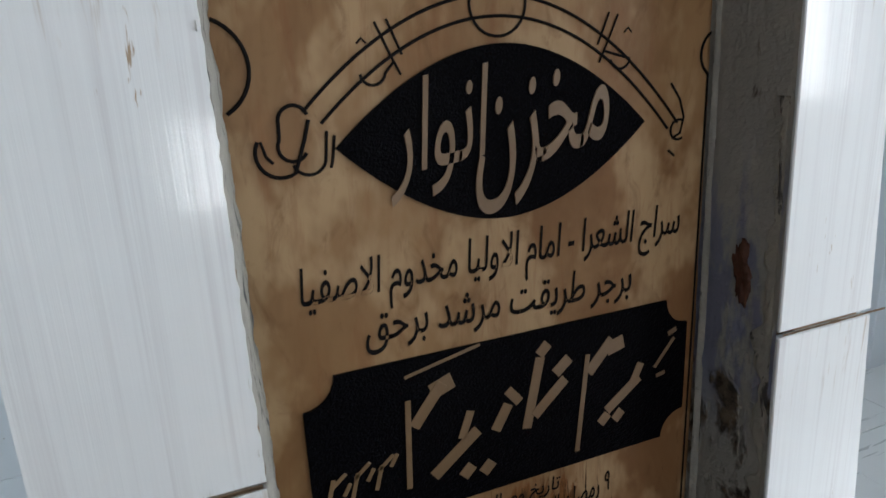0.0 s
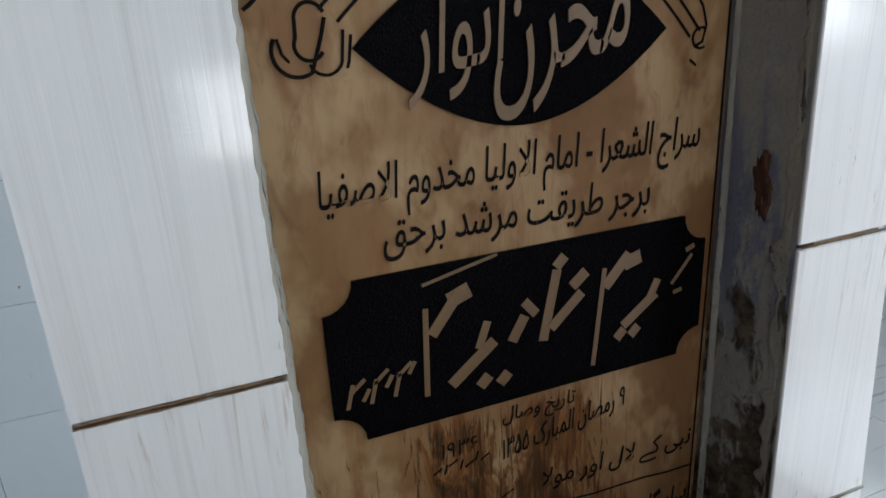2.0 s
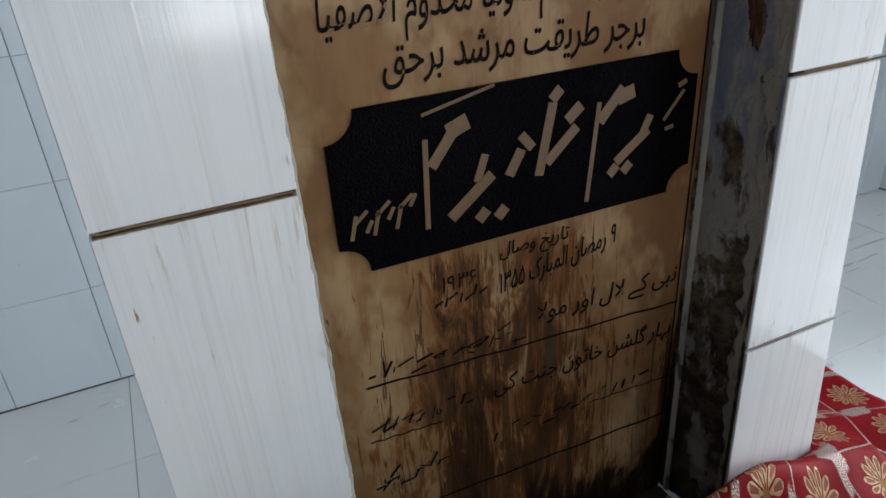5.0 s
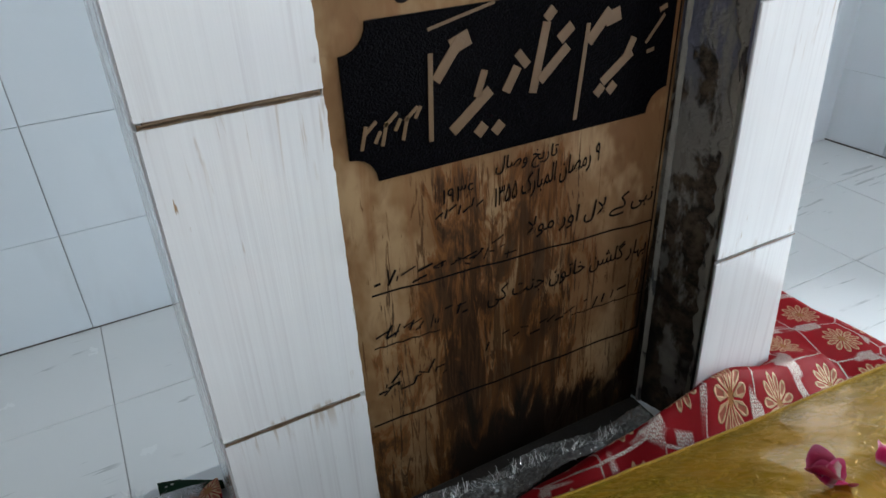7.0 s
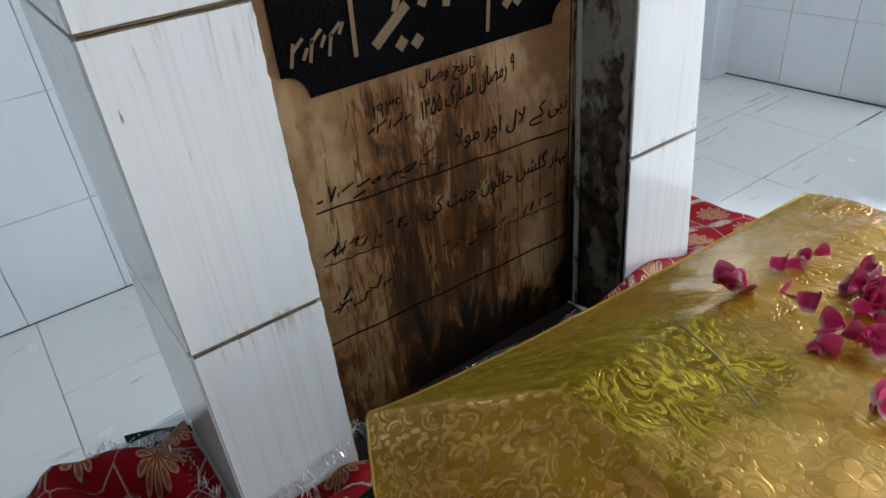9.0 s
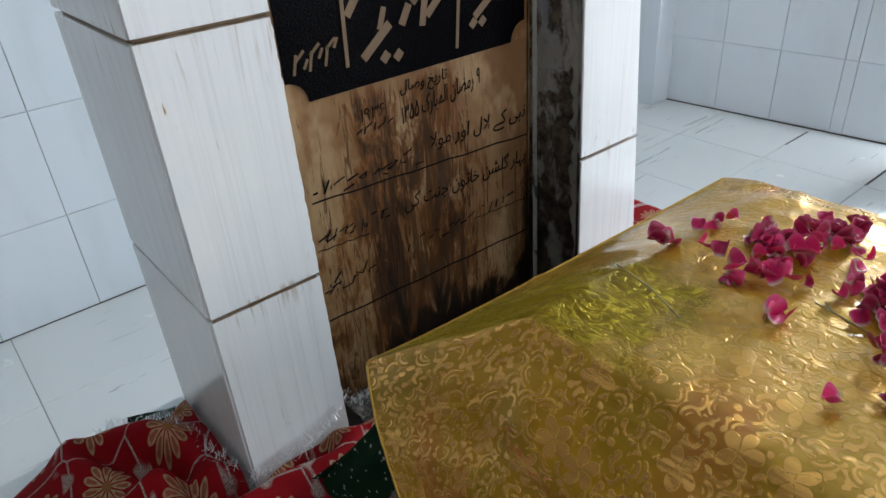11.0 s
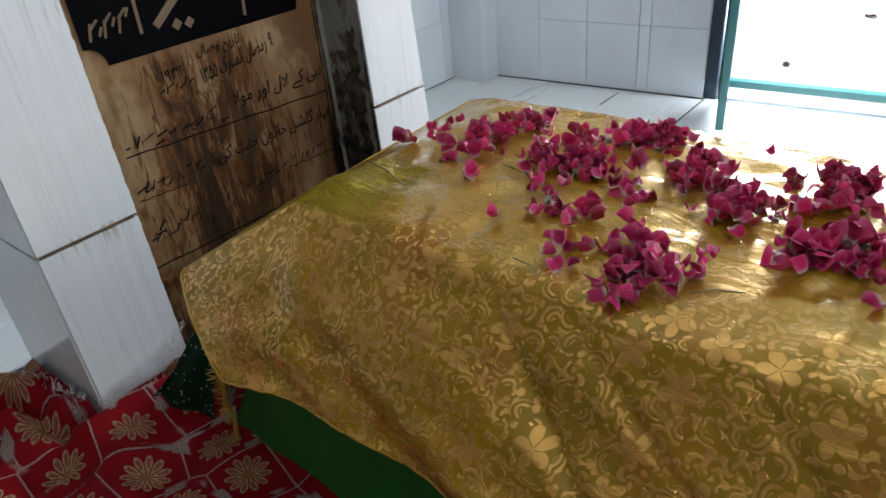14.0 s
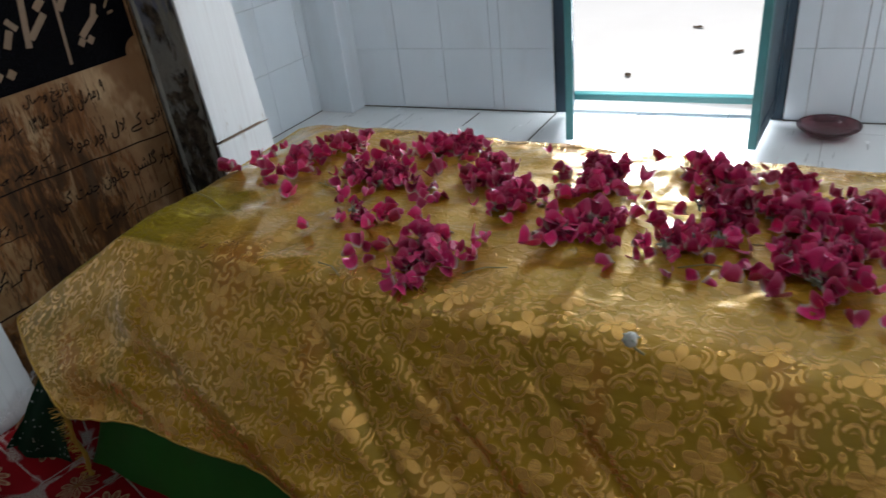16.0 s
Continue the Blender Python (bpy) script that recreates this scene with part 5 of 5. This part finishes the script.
def build_loose_petals():
    rng = random.Random(23)
    spots = ((0.446, -0.370, 0.012, 3), (0.423, -0.367, 0.010, 2), (0.366, -0.370, 0.010, 3), (0.349, -0.440, 0.012, 3), (0.316, -0.500, 0.010, 3), (0.373, -0.468, 0.014, 5), (0.425, -0.450, 0.030, 9), (0.49, -0.48, 0.03, 9))
    spots += ((0.54, -0.481, 0.004, 1), (0.42, -0.58, 0.035, 16), (0.49, -0.57, 0.03, 9), (0.53, -0.64, 0.03, 14), (0.36, -0.68, 0.025, 9), (0.45, -0.70, 0.035, 10), (0.48, -0.74, 0.02, 6), (0.39, -0.80, 0.03, 12), (0.50, -0.81, 0.015, 4), (0.548, -0.773, 0.003, 1))
    spots += ((0.48, -0.86, 0.035, 13), (0.355, -0.89, 0.03, 13), (0.312, -0.846, 0.014, 6), (0.374, -0.943, 0.008, 2), (0.22, -0.662, 0.004, 1), (0.246, -0.677, 0.008, 2), (0.208, -0.742, 0.014, 5), (0.265, -0.750, 0.026, 12), (0.305, -0.655, 0.012, 5))
    spots += ((0.53, -0.98, 0.025, 9), (0.47, -1.02, 0.045, 16), (0.34, -0.99, 0.025, 8), (0.291, -0.985, 0.004, 1), (0.285, -1.018, 0.004, 1), (0.50, -1.08, 0.03, 9), (0.42, -1.09, 0.04, 14), (0.30, -1.065, 0.012, 5), (0.33, -1.11, 0.03, 12), (0.45, -1.14, 0.04, 10), (0.26, -1.149, 0.003, 1), (0.42, -1.28, 0.08, 10))
    for x, y, spread, count in spots:
        for _ in range(max(1, round(count * 1.12))):
            px, py = x + rng.gauss(0, spread * 0.6), y + rng.gauss(0, spread * 0.6)
            px = px if 0.185 < px < 0.56 else min(max(px, 0.185 + rng.uniform(0, 0.02)), 0.56 - rng.uniform(0, 0.03))
            flip = rng.random() < 0.3
            m = Matrix.Translation((px, py, gold_height(px, py) + rng.uniform(0.0, 0.004) + (0.003 if flip else 0))) @ pose(0, 0, 0, rng.uniform(-20, 50) + (180 if flip else 0), rng.uniform(-25, 25), rng.uniform(0, 360)) @ Matrix.Scale(rng.uniform(0.5, 0.84), 4)
            tagged(part("rose_petal", PETALS[rng.randrange(7)], None, place=m), "loose pink rose petal on the gold cover", "petal", "loose rose petals")


build_loose_petals()


def build_petal_litter():
    """The small bruised petals that fill the heaps, too many to count."""
    rng = random.Random(61)
    bm = bmesh.new()
    uv = bm.loops.layers.uv.new("uv")
    heaps = NEAR_ROSES + MID_ROSES + FAR_ROSES + END_ROSES
    for n in range(430):
        x, y = heaps[n % len(heaps)][:2]
        x, y = min(max(x + rng.gauss(0, 0.026), 0.2), 0.56), y + rng.gauss(0, 0.028)
        m = Matrix.Translation((x, y, gold_height(x, y) + rng.uniform(0.0, 0.007))) @ pose(0, 0, 0, rng.uniform(-35, 60), rng.uniform(-45, 45), rng.uniform(0, 360)) @ Matrix.Scale(rng.uniform(0.4, 0.72), 4)
        me = PETALS[n % 7]
        vs = [bm.verts.new(m @ v.co) for v in me.vertices]
        for p in me.polygons:
            f = bm.faces.new([vs[i] for i in p.vertices])
            f.smooth = True
            for loop, li in zip(f.loops, p.loop_indices):
                loop[uv].uv = me.uv_layers[0].data[li].uv
    me = bpy.data.meshes.new("petal_litter")
    bm.to_mesh(me)
    bm.free()
    me.materials.append(PETAL)
    tagged(part("petal_litter", me, None), "small bruised pink rose petals heaped on the cover", "petals", kind="stuff")


build_petal_litter()


def build_bits():
    """Loose stems and a withered bud on the cover."""
    for x, y, turn, long in ((0.369, -0.518, -110, 0.102), (0.300, -0.355, -109.3, 0.1), (0.205, -0.642, -111.5, 0.041), (0.232, -0.80, -58, 0.045), (0.30, -0.99, -72, 0.05), (0.36, -0.55, 60, 0.03), (0.37, -1.09, 100, 0.045)):
        bm = tube(bmesh.new(), [(0, 0, 0.002), (long * 0.5, 0.004, 0.0032), (long, 0, 0.002)], 0.0008, 6)
        tagged(part("twig", bm, STEM, smooth=True, place=pose(x, y, gold_height(x, y), 0, 0, turn)), "thin green twig lying on the gold cover", "twig", "loose twigs")
    bud = empty("withered_bud", "pale withered flower bud on the cover's edge", "flower bud", pose(0.183, -0.978, gold_height(0.183, -0.978) + 0.006))
    head = bmesh.new()
    bmesh.ops.create_icosphere(head, subdivisions=2, radius=0.006)
    for v in head.verts:
        v.co.z = v.co.z * 1.2 + 0.002
        v.co *= 1 + 0.25 * wobble(v.co.x, v.co.y, v.co.z, 260)
    part("bud_head", head, BUD_WHITE, bud, smooth=True)
    part("calyx", CALYX, None, bud, place=Matrix.Translation((0, 0, 0.002)) @ Matrix.Scale(0.62, 4))
    part("stem", tube(bmesh.new(), [(0, 0, 0), (-0.004, -0.006, -0.003), (-0.006, -0.013, -0.005)], 0.0012, 5), STEM, bud, "pale green stalk", smooth=True)


build_bits()

# ---- tiles of walls and floor ----


def tile_of(w, h, thick, material, name="tile"):
    return mesh_of(boxed((-w / 2, -thick / 2, -h / 2), (w / 2, thick / 2, h / 2), 0.0012), name, material)


def tile_wall(wall, seams, rows, base, skip=None):
    """Tiles between neighbouring seams along the wall's own x and between rows in z, proud of its face at y = base."""
    stock = {}
    for s0, s1 in zip(seams, seams[1:]):
        for z0, z1 in zip(rows, rows[1:]):
            if skip and skip((s0 + s1) / 2, (z0 + z1) / 2):
                continue
            w, h = s1 - s0 - 0.0026, z1 - z0 - 0.0014
            key = (round(w, 4), round(h, 4))
            if key not in stock:
                stock[key] = tile_of(w, h, 0.008, WALL_TILE)
            wave = 0.0009 * math.sin(s0 * 37 + z0 * 53)
            part("tile", stock[key], None, wall, place=pose((s0 + s1) / 2, base - 0.003 + wave, (z0 + z1) / 2))


ROWS_Z = (0.0, 0.334, 0.668, 1.002, 1.336, 1.67)
tile_wall(wall_north, [-1.39 + 0.295 * n for n in range(15)] + [2.812], ROWS_Z, NORTH)
tile_wall(wall_east, (-0.20, -0.012, 0.257, 0.53, 0.804, 0.859, 1.135, DOOR_A - 0.003), ROWS_Z, 0.0)
tile_wall(wall_east, (DOOR_B + 0.003, 2.31, 2.49, 2.53, 2.80, 3.07, 3.34, 3.61), ROWS_Z, 0.0, lambda a, z: a > 3.34 and z > 1.0)


def tile_floor():
    stock = {}
    cols = [-2.49 + 0.46 * n for n in range(14)]
    for n, (x0, x1) in enumerate(zip(cols, cols[1:])):
        shift = 0.16 if x0 > 0.7 else 0.30
        y0 = shift - 0.415 * 9
        while y0 < NORTH:
            a, b = max(y0, SOUTH), min(y0 + 0.415, NORTH)
            y0 += 0.415
            c, d = max(x0, WEST), min(x1, 3.2)
            if b - a < 0.03 or d - c < 0.03 or (c > PLINTH_L and d < PLINTH_R and b < PLINTH_BACK and a > PLINTH_FOOT):
                continue
            w, h = d - c - 0.003, b - a - 0.003
            key = (round(w, 3), round(h, 3))
            if key not in stock:
                stock[key] = mesh_of(boxed((-w / 2, -h / 2, -0.005), (w / 2, h / 2, 0.0), 0.001), "floor_tile", FLOOR_TILE)
            part("tile", stock[key], None, floor, place=pose((c + d) / 2, (a + b) / 2, 0.0006 * math.sin(n * 5 + a * 9)))


tile_floor()
BASE_JOINT = make_plain("dirty_base_joint", (0.06, 0.055, 0.05), (0.16, 0.15, 0.14), 25, 0.9)
for a, b in (((2.58, 0.154, -0.003), (3.04, 0.163, 0.0012)), ((2.76, 0.569, -0.003), (2.96, 0.576, 0.001))):
    part("dirty_joint", boxed(a, b), BASE_JOINT, floor)
part("base_joint", boxed((-2.3, NORTH - 0.0085, -0.001), (2.81, NORTH - 0.005, 0.0045)), BASE_JOINT, wall_north)
for a, b in ((-0.05, DOOR_A), (DOOR_B, 3.6)):
    part("base_joint", boxed((a, -0.012, -0.001), (b, -0.005, 0.006)), BASE_JOINT, wall_east)
